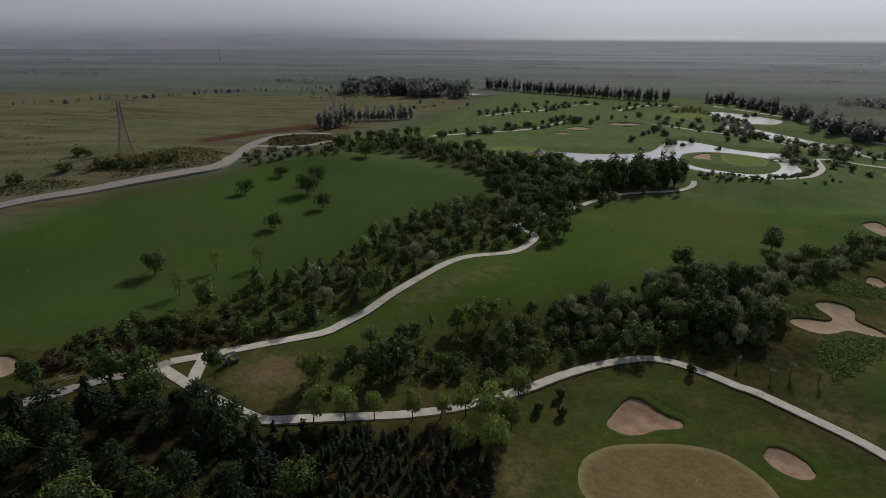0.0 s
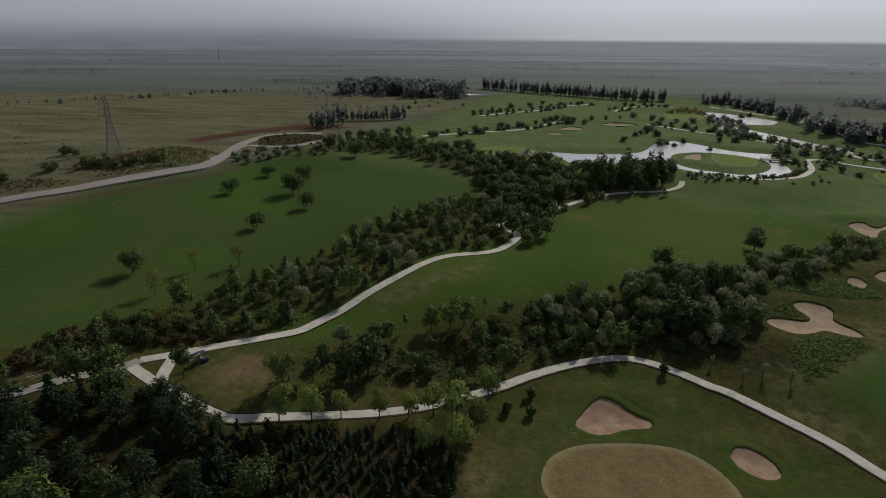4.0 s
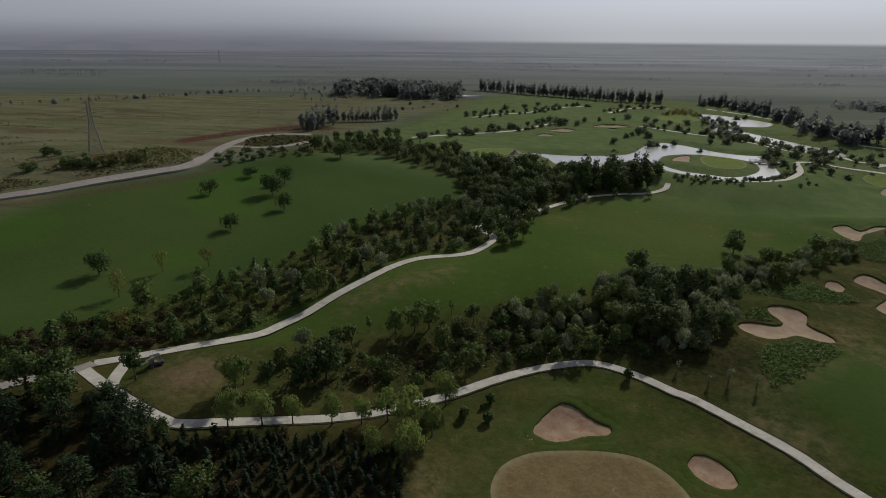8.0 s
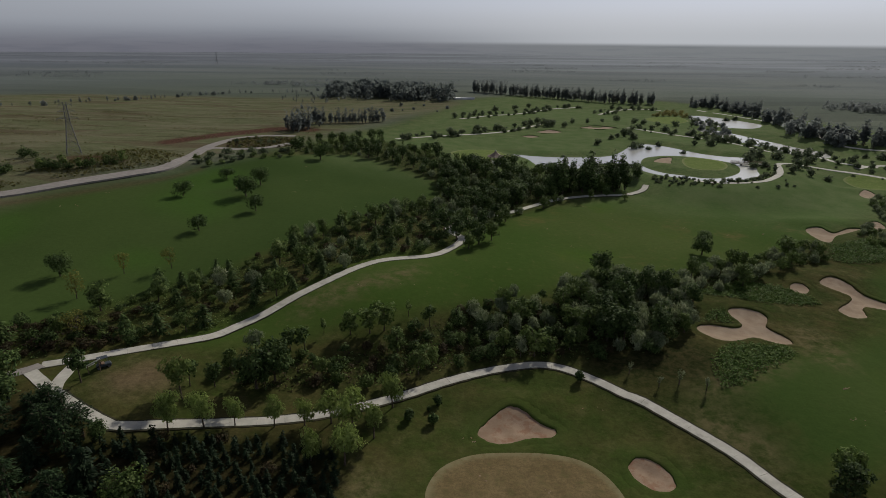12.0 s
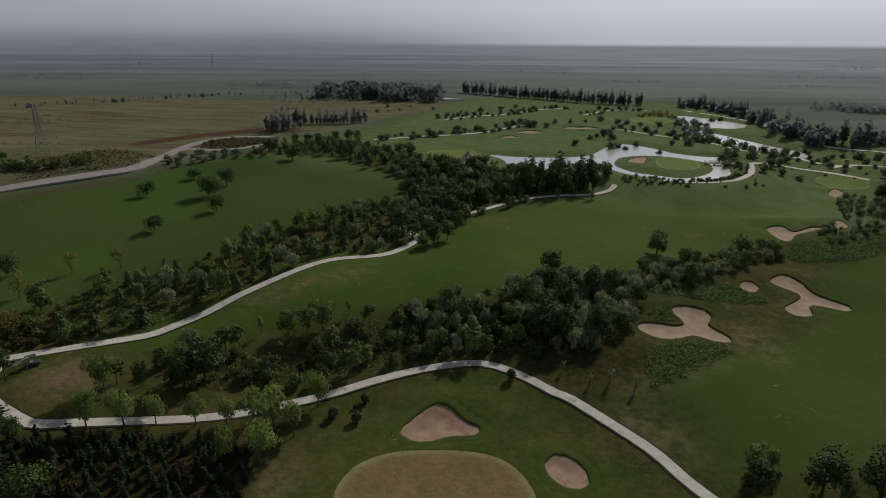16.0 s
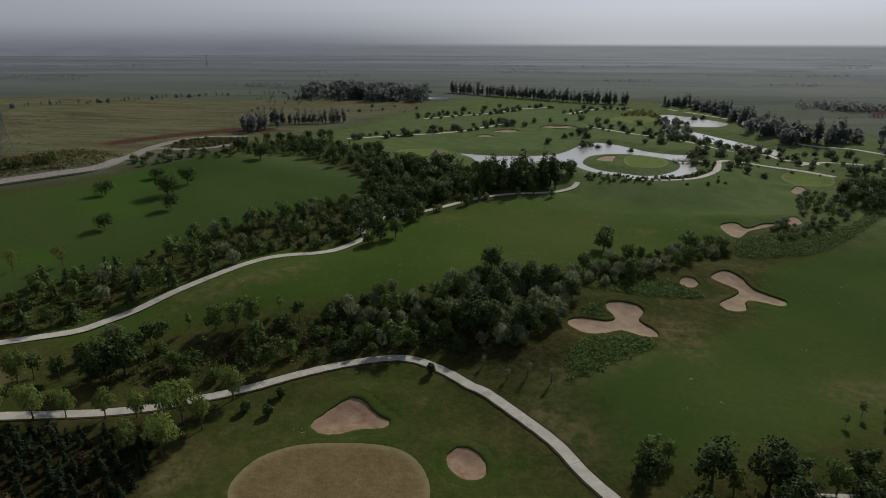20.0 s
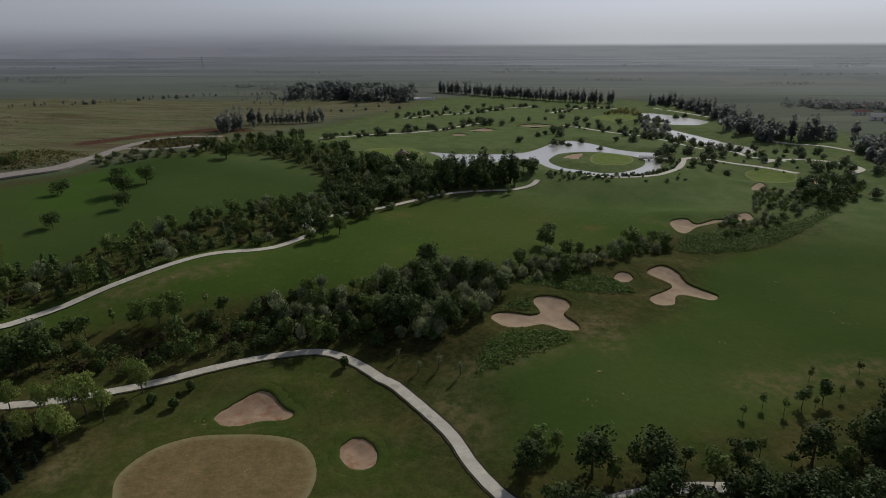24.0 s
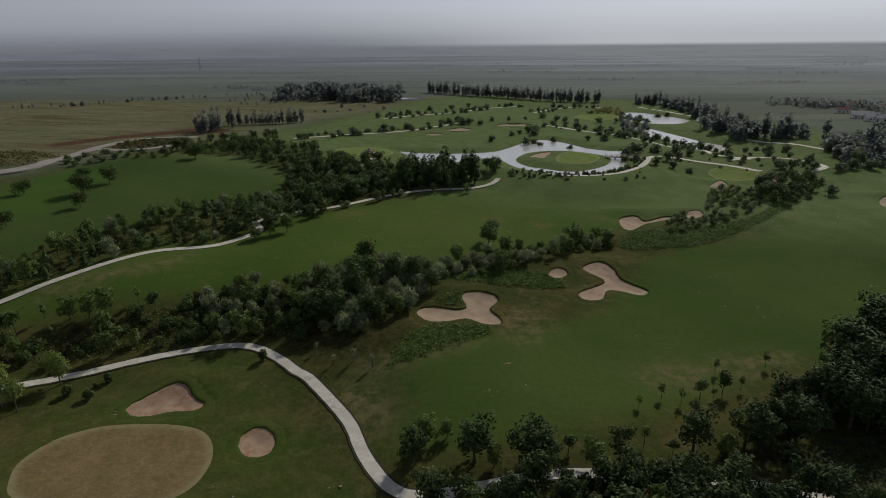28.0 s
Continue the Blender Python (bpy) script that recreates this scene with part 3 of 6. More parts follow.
SPOT_WILLOWS = [(-19, 76.5), (-14.4, 78.5), (-9.9, 79.5), (-3.8, 79.8), (0.8, 80.5), (4.9, 81.4), (8.8, 79.4), (14.3, 86.7), (8.6, 72.1), (3.5, 72.6), (12.1, 78.5), (-20.2, 84.4)]
SPOT_TOPIARY = [(17.2, 83.9), (21.9, 88.4), (21.2, 83.4), (20.4, 86.6)]
SPOT_SHRUB17 = [(47.8, 96.1)]
SPOT_BIGDARK = [(-9.6, 89.7), (-7.1, 92.3)]
SPOT_STANDARDS = [(-20.3, 88), (-16.4, 88.8), (-3.8, 101.7), (-6.6, 101.6)]
SPOT_TRIO = [(4.1, 107), (7.9, 107.6), (10.7, 108.7), (15.3, 113.8), (-1.2, 106.9)]
SPOT_PAVILION = [(45.3, 271.2)]
SPOT_PYLON = [(-125.6, 234.8)]
SPOT_ROW_FAR = [(-65.3, 392.3), (-55.1, 396.1), (-44.6, 399.8), (-33.9, 403.6), (-23.6, 410.8), (-20.2, 414.5)]
SPOT_CLUMP490 = [(-65.2, 364.7)]
SPOT_WOOD1 = [(-106.1, 671.4), (-69.1, 674.7), (-28.8, 648.7), (2.1, 636.9), (25.7, 638.7)]
SPOT_WOOD2 = [(54.6, 747.7), (109.3, 704), (167.6, 666.6), (222, 639.5), (240.3, 641.3)]
SPOT_WOOD3 = [(277.3, 620.6), (295.6, 588.9), (292.2, 502.6), (265.7, 395.3), (269.6, 364.8), (290.6, 345.3)]
SPOT_ROAD_BUSHES = [(-139.7, 187.6), (-138.9, 189.8), (-131.3, 201.5), (-130.5, 204.2), (-121.8, 207.4), (-120.4, 209.8), (-117, 209.8), (-113.7, 211.4), (-110.2, 212.6), (-108.7, 215.9), (-105.6, 222), (-103.2, 223.2), (-101.8, 226.6), (-140.4, 227.4), (-136.4, 226.2), (-125.7, 214.6), (-117.2, 214.2)]
SPOT_FIELD_ROW = [(-319.8, 451.8), (-319.9, 464.5), (-302.8, 482.4), (-300.4, 497.4), (-295.6, 513.6), (-289.7, 523.1), (-284, 532.7), (-278.6, 557), (-272.7, 566.6), (-268.8, 575.4), (-264.7, 584.2), (-260.3, 593), (-258.2, 601), (-248.3, 618.6), (-242.9, 634.7), (-237.2, 643.6), (-234.1, 651.8), (-228.6, 653.2), (-218.9, 670.4), (-207.2, 672.9), (-197.5, 682.4), (-187.3, 692), (-175, 694.1), (-162.6, 696.1), (-151.7, 705.5), (-142.1, 706.8), (-125.3, 685.7), (-113.5, 672.2)]
SPOT_DIKE_ROW = [(161.1, 406.5), (166.9, 397), (171.3, 391.2), (178, 380.1), (183.4, 372.7), (189.3, 368.5), (197, 364.8), (204, 370.7), (209.7, 366.5), (212.1, 353.1), (216.5, 351.3), (218.4, 342.9), (221, 336.8), (222.6, 328.6), (223.8, 320), (203.8, 408), (221, 446.3), (238.4, 482.2), (258.2, 508.1), (266.7, 512.2), (210.3, 461.6), (195.8, 455.8)]
SPOT_INNER = [(15.7, 354.3), (24.9, 350.2), (41.4, 369.1), (54.5, 383), (58.8, 373), (69.1, 386), (83.8, 406.5), (89.7, 417.4), (95.6, 414.7), (103.4, 412.2), (112.4, 431.2), (125.6, 441.3), (139.5, 453.4), (154.7, 469.7), (162.4, 449.2), (168.1, 445.5), (173.8, 431.9), (119.2, 350.5), (125, 357.8), (131, 365.5), (132.8, 352.6), (138.1, 379.5), (106.1, 328.6), (35.1, 465.6), (46.2, 494.9), (63.9, 521.4), (83.6, 538.4), (99.6, 568.6), (109.1, 541.6), (141.6, 333.9), (159.9, 329.7), (169.6, 330.7), (195, 290.7), (201.3, 289.1), (220.2, 287.8), (243.9, 320.5), (251.7, 324.1), (249.9, 308.3), (256.6, 304.3)]
SPOT_SHORE_TREES = [(124.5, 324), (129.6, 327.9), (131.9, 321.7), (146.7, 309.9), (170.4, 288.1), (175.8, 297.2), (177.2, 292.1), (164.9, 272.9), (170.3, 273.3), (184.7, 307.5), (184.9, 290), (183.7, 269.9), (191.4, 276.6), (175, 258.7), (181.9, 256.7), (188.4, 253.9)]
SPOT_RIGHT_CLUMP = [(199.6, 220), (207.4, 229.4), (208.3, 224.5), (233.4, 241.9), (235.2, 236.9), (229, 218.8), (263.7, 260.5), (271.3, 260.7), (280.4, 295.9), (283.9, 288.2), (236.3, 260.9), (231.4, 261.1), (261.2, 260.5), (246.2, 260.6)]
SPOT_RIGHT_FRONT = [(115.8, 82), (120.8, 85.4), (123.6, 83.8), (127.5, 85.5), (129.8, 85.5), (132.4, 87.7), (133.9, 94.5), (113.7, 72.1), (117.4, 70.2), (136.1, 88.8), (144.3, 96.4), (159.1, 103.5), (158, 99.6), (163.8, 104.6), (101.5, 69.1), (80.5, 71.5), (83.6, 72.4)]
SPOT_EAST_TALL = [(78.6, 67.2), (87.5, 66.8), (90.3, 66), (95.2, 66.3), (97.8, 66.8), (104.6, 66.2), (109, 68.4), (120.5, 70.5), (124.9, 70.2), (129.5, 73), (135.8, 77), (141, 82), (144.5, 84)]
SPOT_HOUSE = [(9.9, 682.8), (407.9, 477), (405.5, 456.9), (419.3, 520.5)]
SPOT_WHITE_FAR = [(40.6, 640.6)]
SPOT_VILLAGE = [(423.9, 599.7), (439.2, 597.5), (444.7, 579.2), (452.9, 566.8), (467.2, 564.7), (465, 538.5), (384.9, 471.7), (386.5, 447.1)]
SPOT_FIELD_TREES = [(-322.8, 499.4), (-304.4, 489.6), (-240.4, 648.6), (-235.1, 665.4), (-223.7, 668.1), (-156.7, 720.7), (-141.7, 714.4), (-132.6, 732.5), (-119.3, 734.2), (-102.9, 702.6), (-90.4, 688.1), (-119.4, 648.4), (-41.4, 498.6), (-34.2, 514.3), (-22.5, 497.3), (-14.8, 512.7), (-6.3, 526.1), (-19.9, 562.4), (1.1, 562.5), (23.1, 531.7), (14.7, 498.4)]
SPOT_BEND = [(29.2, 152), (32.1, 156.1), (26, 159.8), (35.9, 160.2), (30, 165.2), (34, 171.7), (39.1, 177.1), (22.5, 166.3), (27.1, 172.7), (41.8, 181.8)]
SPOT_WEST_TREES = [(-52.3, 81.4), (-47.6, 82.1), (-64.2, 80.3)]
SPOT_FORK_WOOD = [(-30.3, 69.8), (-34, 71.6), (-26.8, 72.2), (-37.5, 74.5), (-32.6, 74.4), (-29.6, 73), (-37, 77.2)]
SPOT_SAPLINGS = [(65.5, 94.3), (61.8, 94), (57.6, 98.2), (69.5, 92.1)]
YELLOW_FAR = [(198, 500), (214, 512), (232, 520), (236, 545), (222, 552), (204, 532)]
SPOT_TIMBER = [(-61.4, 84.3), (-62, 87.8), (-63.6, 96.5)]
SPOT_FORK_TREE = [(-37.2, 85.7)]
SPOT_FRONT_BUSH = [(-18.6, 62.3), (-44.6, 57.7)]
SPOT_SIGN = [(-36.7, 88.8)]
SPOT_CART = [(-36.1, 90.7)]

LAKE_LINE, ISLAND_LINE, POND_LINE, STRIP_LINE = curve(LAKE, True, 3), curve(ISLAND, True, 3), curve(POND, True, 5), curve(POND_STRIP, True, 5)
BUNKER_LINES = [curve(b, True, 0.6) for b in BUNKERS]
GREEN_LINES = [curve(g, True, 1.0) for g in (GREEN_MAIN, GREEN_ISLAND, GREEN_RIGHT, GREEN_LEFT, GREEN_FAR)]


def turf_height(x, y):
    """The ground before bunkers are dug: rolling land, bunker mounds, banks and beds of the ponds."""
    x, y = np.asarray(x, float), np.asarray(y, float)
    z = base_height(x, y)
    z = z + 0.35 * np.sin(x / 17.0 + 0.6 * np.sin(y / 23.0)) * np.sin(y / 21.0 + 1.0) * smooth(45, 70, y)
    for line in BUNKER_LINES:
        c, r = line.mean(0), np.ptp(line, axis=0).mean() / 2
        z = z + 0.13 * r * np.exp(-((x - c[0]) ** 2 / (1.5 * r) ** 2 + (y - c[1] - 1.25 * r) ** 2 / (0.7 * r) ** 2))
    for line, hole, level in ((LAKE_LINE, ISLAND_LINE, LAKE_LEVEL), (POND_LINE, None, POND_LEVEL), (STRIP_LINE, None, POND_LEVEL)):
        i = near(line, x, y, 40)
        if len(i):
            d = reach(line, x[i], y[i])
            if hole is not None:
                d = np.maximum(d, -reach(hole, x[i], y[i]))
            shore = level + np.clip(d * 0.14, -1.6, 1.3)
            k = smooth(38, 6, d)
            z[i] = z[i] * (1 - k) + shore * k
    return z


def ground_height(x, y):
    """The finished ground, lowered under the sand."""
    x, y = np.atleast_1d(np.asarray(x, float)), np.atleast_1d(np.asarray(y, float))
    z = turf_height(x, y) - 60 * smooth(3700, 4100, np.hypot(x, y))
    for line in BUNKER_LINES:
        i = near(line, x, y, 4)
        if len(i):
            z[i] -= 1.3 * smooth(1.0, -0.5, reach(line, x[i], y[i]))
    return z


def height(x, y):
    return float(ground_height([x], [y])[0])


def steps(core, fine, far, grow):
    """Grid lines: fine in the core, ever wider out to the far ends."""
    a, b = core
    out, s, v = list(np.arange(a, b, fine)), fine, b
    while v < far[1]:
        out.append(v)
        s *= grow
        v += s
    out.append(far[1])
    s, v, low = fine, a, []
    while True:
        s *= grow
        v -= s
        if v <= far[0]:
            break
        low.append(v)
    return np.array([far[0]] + low[::-1] + out)


def mesh_object(name, verts, faces, material, parent=None, smooth_shade=True):
    me = bpy.data.meshes.new(name)
    me.from_pydata(verts if isinstance(verts, list) else verts.tolist(), [], faces if isinstance(faces, list) else faces.tolist())
    me.materials.append(material)
    if smooth_shade:
        me.polygons.foreach_set("use_smooth", [True] * len(me.polygons))
    me.update()
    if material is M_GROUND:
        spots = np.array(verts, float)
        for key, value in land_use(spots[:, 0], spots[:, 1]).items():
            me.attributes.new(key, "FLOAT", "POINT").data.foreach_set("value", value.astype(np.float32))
    ob = new(name, me)
    if parent:
        ob.parent = parent
    return ob


def sheet(gx, gy):
    X, Y = np.meshgrid(gx, gy)
    n, m = len(gx), len(gy)
    i = (np.arange(m - 1)[:, None] * n + np.arange(n - 1)).ravel()
    return X.ravel(), Y.ravel(), np.stack([i, i + 1, i + n + 1, i + n], 1)


def zone(points, x, y, soft, step=4.0):
    line = curve(points, True, step)
    out = np.zeros_like(x)
    i = near(line, x, y, soft)
    if len(i):
        out[i] = smooth(soft, -soft, reach(line, x[i], y[i]))
    return out


def lushness(x, y):
    out = np.zeros_like(x)
    for k, p in enumerate(FAIRWAYS):
        out = np.maximum(out, (0.25 if k == 3 else 1.0) * zone(p, x, y, 5))
    return np.maximum(out, halo(x, y))


def halo(x, y):
    """The greener, watered turf round the two bunkers by the main green."""
    out = np.zeros_like(x)
    for line in BUNKER_LINES[:2]:
        i = near(line, x, y, 10)
        if len(i):
            out[i] = np.maximum(out[i], 0.6 * smooth(9.0, -1.0, reach(line, x[i], y[i])))
    return out


def deepness(x, y):
    return np.maximum(np.maximum(zone(FAIRWAYS[0], x, y, 6), 0.6 * zone(FAIRWAYS[2], x, y, 6)), 0.45 * halo(x, y))


def land_use(x, y):
    """How far each kind of ground, and haze and shade painted into it, holds at each place of the plan, 0 to 1."""
    lines = {}
    course = [(-110, 30), (-165, 140), (-150, 160), (-95, 212), (-70, 255), (-50, 330), (-10, 420), (40, 640), (150, 720), (300, 640), (330, 480), (330, 300), (330, 100), (200, 20), (60, 10)]
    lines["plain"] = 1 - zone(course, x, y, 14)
    # Weights of the painted haze: by distance, then by bearing towards the sun.
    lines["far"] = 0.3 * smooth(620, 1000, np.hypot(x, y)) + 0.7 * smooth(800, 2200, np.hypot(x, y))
    lines["east_haze"] = smooth(-0.35, 0.35, x / np.maximum(np.abs(y), 1.0))
    lines["dry"] = zone([(-420, 120), (-160, 130), (-100, 215), (-60, 300), (-20, 420), (30, 620), (-150, 640), (-500, 560)], x, y, 12)
    # Far course, where the turf colour is lightened in place of haze.
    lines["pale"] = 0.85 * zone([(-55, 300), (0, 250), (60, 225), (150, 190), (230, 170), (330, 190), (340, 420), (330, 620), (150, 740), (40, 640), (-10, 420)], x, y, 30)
    lines["lush"] = lushness(x, y)
    lines["deep"] = deepness(x, y)
    lines["fresh"] = np.maximum(np.maximum(zone(FRESH_A, x, y, 9), zone(FRESH_B, x, y, 6)), np.maximum(zone(FRESH_C, x, y, 7), zone(FRESH_D, x, y, 6)))
    lines["worn"], lines["soil"], lines["bare"] = np.zeros_like(x), np.zeros_like(x), np.zeros_like(x)
    for p in (WORN_A, WORN_B, WORN_C, WORN_D, WORN_E, WORN_F, WORN_G, WORN_H):
        lines["worn"] = np.maximum(lines["worn"], 0.9 * zone(p, x, y, 4.5, 2.0))
    for p in (SCRUB, BELT_B, BELT_C, BELT_C2, BELT_C3, BELT_D, CLUMP_EAST):
        lines["soil"] = np.maximum(lines["soil"], 0.8 * zone(p, x, y, 5))
    # Shade painted as darker soil: beside the path and below the thicket.
    lines["soil"] = np.maximum(lines["soil"], np.maximum(0.55 * zone(SHADE_ROUGH, x, y, 6), 0.85 * zone(SHADE_BANK, x, y, 5)))
    lines["soil"] = np.maximum(lines["soil"], 0.3 * zone(BELT_A, x, y, 5))
    # Brown soil strip by the path; under the woods, shade painted in as well.
    lines["litter_shade"] = np.maximum(0.55 * zone(PATH_SOIL, x, y, 3), 0.7 * zone(BELT_G, x, y, 4))
    lines["litter_shade"] = np.maximum(lines["litter_shade"], 0.9 * np.maximum(zone(FLOOR_F, x, y, 5), zone(BELT_F2, x, y, 4)))
    # The thicket's painted shadow, deepened once more.
    lines["litter_shade"] = np.maximum(lines["litter_shade"], 0.5 * zone(SHADE_BANK, x, y, 5))
    lines["clay"] = np.maximum(zone(RED_BANK, x, y, 2.5, 3.0), 0.8 * zone(CLAY_STRIP, x, y, 2.5, 3.0))
    lines["clay"] = np.maximum(lines["clay"], 0.45 * np.maximum(zone(LOOP_INNER, x, y, 3, 3.0), zone(ROAD_EDGE, x, y, 2.5, 3.0)))
    for p in BARE:
        lines["bare"] = np.maximum(lines["bare"], 0.75 * zone(p, x, y, 3.5, 2.0))
    return lines


def build_ground():
    gx = steps((-95.0, 240.0), 1.4, (-4900.0, 4900.0), 1.075)
    gy = steps((46.0, 325.0), 1.4, (-1500.0, 4900.0), 1.075)
    x, y, faces = sheet(gx, gy)
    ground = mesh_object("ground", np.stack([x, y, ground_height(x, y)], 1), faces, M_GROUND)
    return tagged(ground, "mown green fairways, dry rough and open farmland out to the horizon", "ground", kind="structure")


FAIRWAYS = [
    [(-135, 168), (-95, 212), (-64, 255), (-25, 276), (0, 252), (20, 228), (16, 200), (-8, 168), (-32, 132), (-48, 112), (-70, 95), (-110, 105)],
    [(-30, 102), (-8, 128), (6, 145), (24, 155), (30, 178), (55, 200), (85, 217), (130, 232), (165, 246), (200, 266), (220, 258), (190, 225), (150, 185), (100, 150), (50, 128), (10, 112), (-10, 103)],
    [(64, 88), (78, 104), (98, 106), (120, 120), (140, 150), (190, 180), (240, 230), (290, 240), (300, 170), (200, 110), (150, 96), (120, 82), (90, 72), (74, 72)],
    [(15, 60), (18, 80), (28, 93), (44, 97), (58, 84), (66, 72), (72, 62), (60, 50), (30, 48)],
    [(-10, 305), (30, 335), (70, 355), (110, 400), (160, 420), (200, 380), (190, 330), (140, 345), (110, 320), (80, 300), (50, 300)],
    [(60, 480), (90, 520), (150, 560), (210, 540), (230, 480), (190, 450), (130, 470)],
]
BARE = [
    [(-31, 90.5), (-28, 92.5), (-25.5, 90.5), (-25.5, 86.5), (-29, 85)],
    [(-34, 88), (-31, 89.5), (-28, 88.5), (-27.5, 86), (-30, 84.5), (-33, 85.5)],
]
ground = build_ground()


def patch(name, line, level, material, parent=None, spacing=1.0, lift=0.0):
    """A sheet over the land inside a closed line; level(x, y, depth) gives its height."""
    low, high = line.min(0), line.max(0)
    X, Y = np.meshgrid(np.arange(low[0], high[0], spacing), np.arange(low[1], high[1], spacing))
    X, Y = X.ravel() + spacing * 0.3, Y.ravel() + spacing * 0.3
    keep = reach(line, X, Y) < -0.45 * spacing
    pts = [Vector(p) for p in line] + [Vector(p) for p in zip(X[keep], Y[keep])]
    n = len(line)
    from_cdt = delaunay_2d_cdt(pts, [(i, (i + 1) % n) for i in range(n)], [], 1, 1e-4)
    flat = np.array([(v.x, v.y) for v in from_cdt[0]])
    z = level(flat[:, 0], flat[:, 1], -reach(line, flat[:, 0], flat[:, 1])) + lift
    return mesh_object(name, np.c_[flat, z], [list(f) for f in from_cdt[2]], material, parent)


def ring(name, line, inner, outer, profile, material, parent=None):
    """A band of turf round a closed line. profile: pairs of share across and height over the land."""
    nxt, prv = np.roll(line, -1, 0), np.roll(line, 1, 0)
    tangent = nxt - prv
    tangent /= np.linalg.norm(tangent, axis=1)[:, None] + 1e-9
    area = np.sum(line[:, 0] * nxt[:, 1] - nxt[:, 0] * line[:, 1])
    normal = np.c_[tangent[:, 1], -tangent[:, 0]] * (1 if area > 0 else -1)
    rows = []
    for share, up in profile:
        p = line + normal * (inner + (outer - inner) * share)
        rows.append(np.c_[p, turf_height(p[:, 0], p[:, 1]) + up])
    n, verts = len(line), np.concatenate(rows)
    faces = [(r * n + i, r * n + (i + 1) % n, (r + 1) * n + (i + 1) % n, (r + 1) * n + i) for r in range(len(rows) - 1) for i in range(n)]
    return mesh_object(name, verts, faces, material, parent)


def bunker(line, label, sand):
    base = new("sand_bunker")
    c = line.mean(0)
    base.location = (0, 0, 0)
    rim = min(0.34, 0.10 + 0.012 * np.ptp(line, axis=0).mean())

    def bowl(x, y, depth):
        return turf_height(x, y) - rim - 0.35 * smooth(0, 3.0, depth) + 0.05 * np.sin(x * 1.3) * np.sin(y * 1.7)

    patch("sand", line, bowl, sand, base, 0.9)
    wobble = line + np.c_[np.sin(np.arange(len(line)) * 1.7), np.cos(np.arange(len(line)) * 2.3)] * 0.06
    ring("turf_lip", wobble, -0.10, 2.1, [(0.0, -rim - 0.2), (0.03, -rim * 0.4), (0.08, 0.015), (0.3, 0.03), (0.7, 0.02), (1.0, -0.06)], M_GROUND, base)
    return tagged(base, label, "sand bunker", "sand bunkers")


def green(line, material, label):
    base = new("putting_green")
    top = patch("putting_surface", line, lambda x, y, d: turf_height(x, y) + 0.05 + 0.10 * smooth(0, 4, d), material, base, 0.8)
    spots = np.array([v.co[:2] for v in top.data.vertices])
    rim = smooth(-1.5, -0.2, reach(line, spots[:, 0], spots[:, 1]))
    top.data.attributes.new("rim", "FLOAT", "POINT").data.foreach_set("value", rim.astype(np.float32))
    ring("collar", line, -0.2, 2.2, [(0.0, 0.02), (0.12, 0.055), (0.6, 0.04), (1.0, -0.08)], M_GROUND, base)
    return tagged(base, label, "putting green", "putting greens")


def ribbon(points, width, thick, a, b, wander=0.0):
    """A strip of paving between two lengths along a line, as vertices and faces."""
    left, right = [], []
    for i in range(a, b + 1):
        p, q = points[max(i - 1, 0)], points[min(i + 1, len(points) - 1)]
        t = (q - p) / (np.linalg.norm(q - p) + 1e-9)
        n = np.array([-t[1], t[0]])
        w = width / 2 + wander * math.sin(i * 1.9) * 0.5
        left.append(points[i] + n * w)
        right.append(points[i] - n * w)
    line = np.array(left + right)
    m = b - a + 1
    z = np.maximum(ground_height(line[:, 0], line[:, 1]), 0 * line[:, 0] - 9) + thick
    top = np.c_[line, z]
    mid = (z[:m] + z[m:]) / 2
    top[:m, 2] = np.maximum(mid, top[:m, 2])
    top[m:, 2] = np.maximum(mid, top[m:, 2])
    under = top.copy()
    under[:, 2] -= thick + 0.5
    verts = np.concatenate([top, under])
    f = []
    for i in range(m - 1):
        f += [(i, m + i, m + i + 1, i + 1), (2 * m + i, 2 * m + i + 1, i + 1, i), (m + i, 3 * m + i, 3 * m + i + 1, m + i + 1)]
    f += [(0, 2 * m, 3 * m, m), (m - 1, 2 * m - 1, 4 * m - 1, 3 * m - 1)]
    return verts, f


def path(name, points, width, label, material, slab=0, thick=0.07, category="path"):
    line = curve(points, False, 1.0)
    if not slab:
        v, f = ribbon(line, width, thick, 0, len(line) - 1, 0.15)
        return tagged(mesh_object(name, v, f, material, None, False), label, category, kind="structure")
    base = new(name)
    for a in range(0, len(line) - 1, slab):
        b = min(a + slab, len(line) - 1)
        part_line = line.copy()
        if b < len(line) - 1:
            part_line[b] = line[b] + (line[b - 1] - line[b]) * 0.025
        v, f = ribbon(part_line, width, thick + 0.006 * ((a // slab * 7) % 3), a, b, 0.05)
        mesh_object("slab", v, f, material, base, False)
    return tagged(base, label, category, kind="structure")


for k, (line, label) in enumerate(zip(BUNKER_LINES, (
        "pale pink sand bunker cut beside the tan green", "oval pink sand bunker beside the tan green", "clover-shaped pale sand bunker below the shrubs",
        "winged pale sand bunker beside the fairway", "small round sand bunker in rough grass", "long pale sand bunker edged by shrubs", "bean-shaped sand bunker beside shrubs",
        "small sand bunker before the far green", "bright sand bunker beside the far green", "pale sand bunker on the island", "far pale fairway bunker", "far pale fairway bunker",
        "long far fairway bunker", "sand bunker at the edge of the west fairway", "pale sand bunker at the edge of the east fairway"))):
    bunker(line, label, M_SAND if k < 2 else M_SAND_PALE)
green(GREEN_LINES[0], M_GREEN_TAN, "large tan dormant putting green with a darker collar")
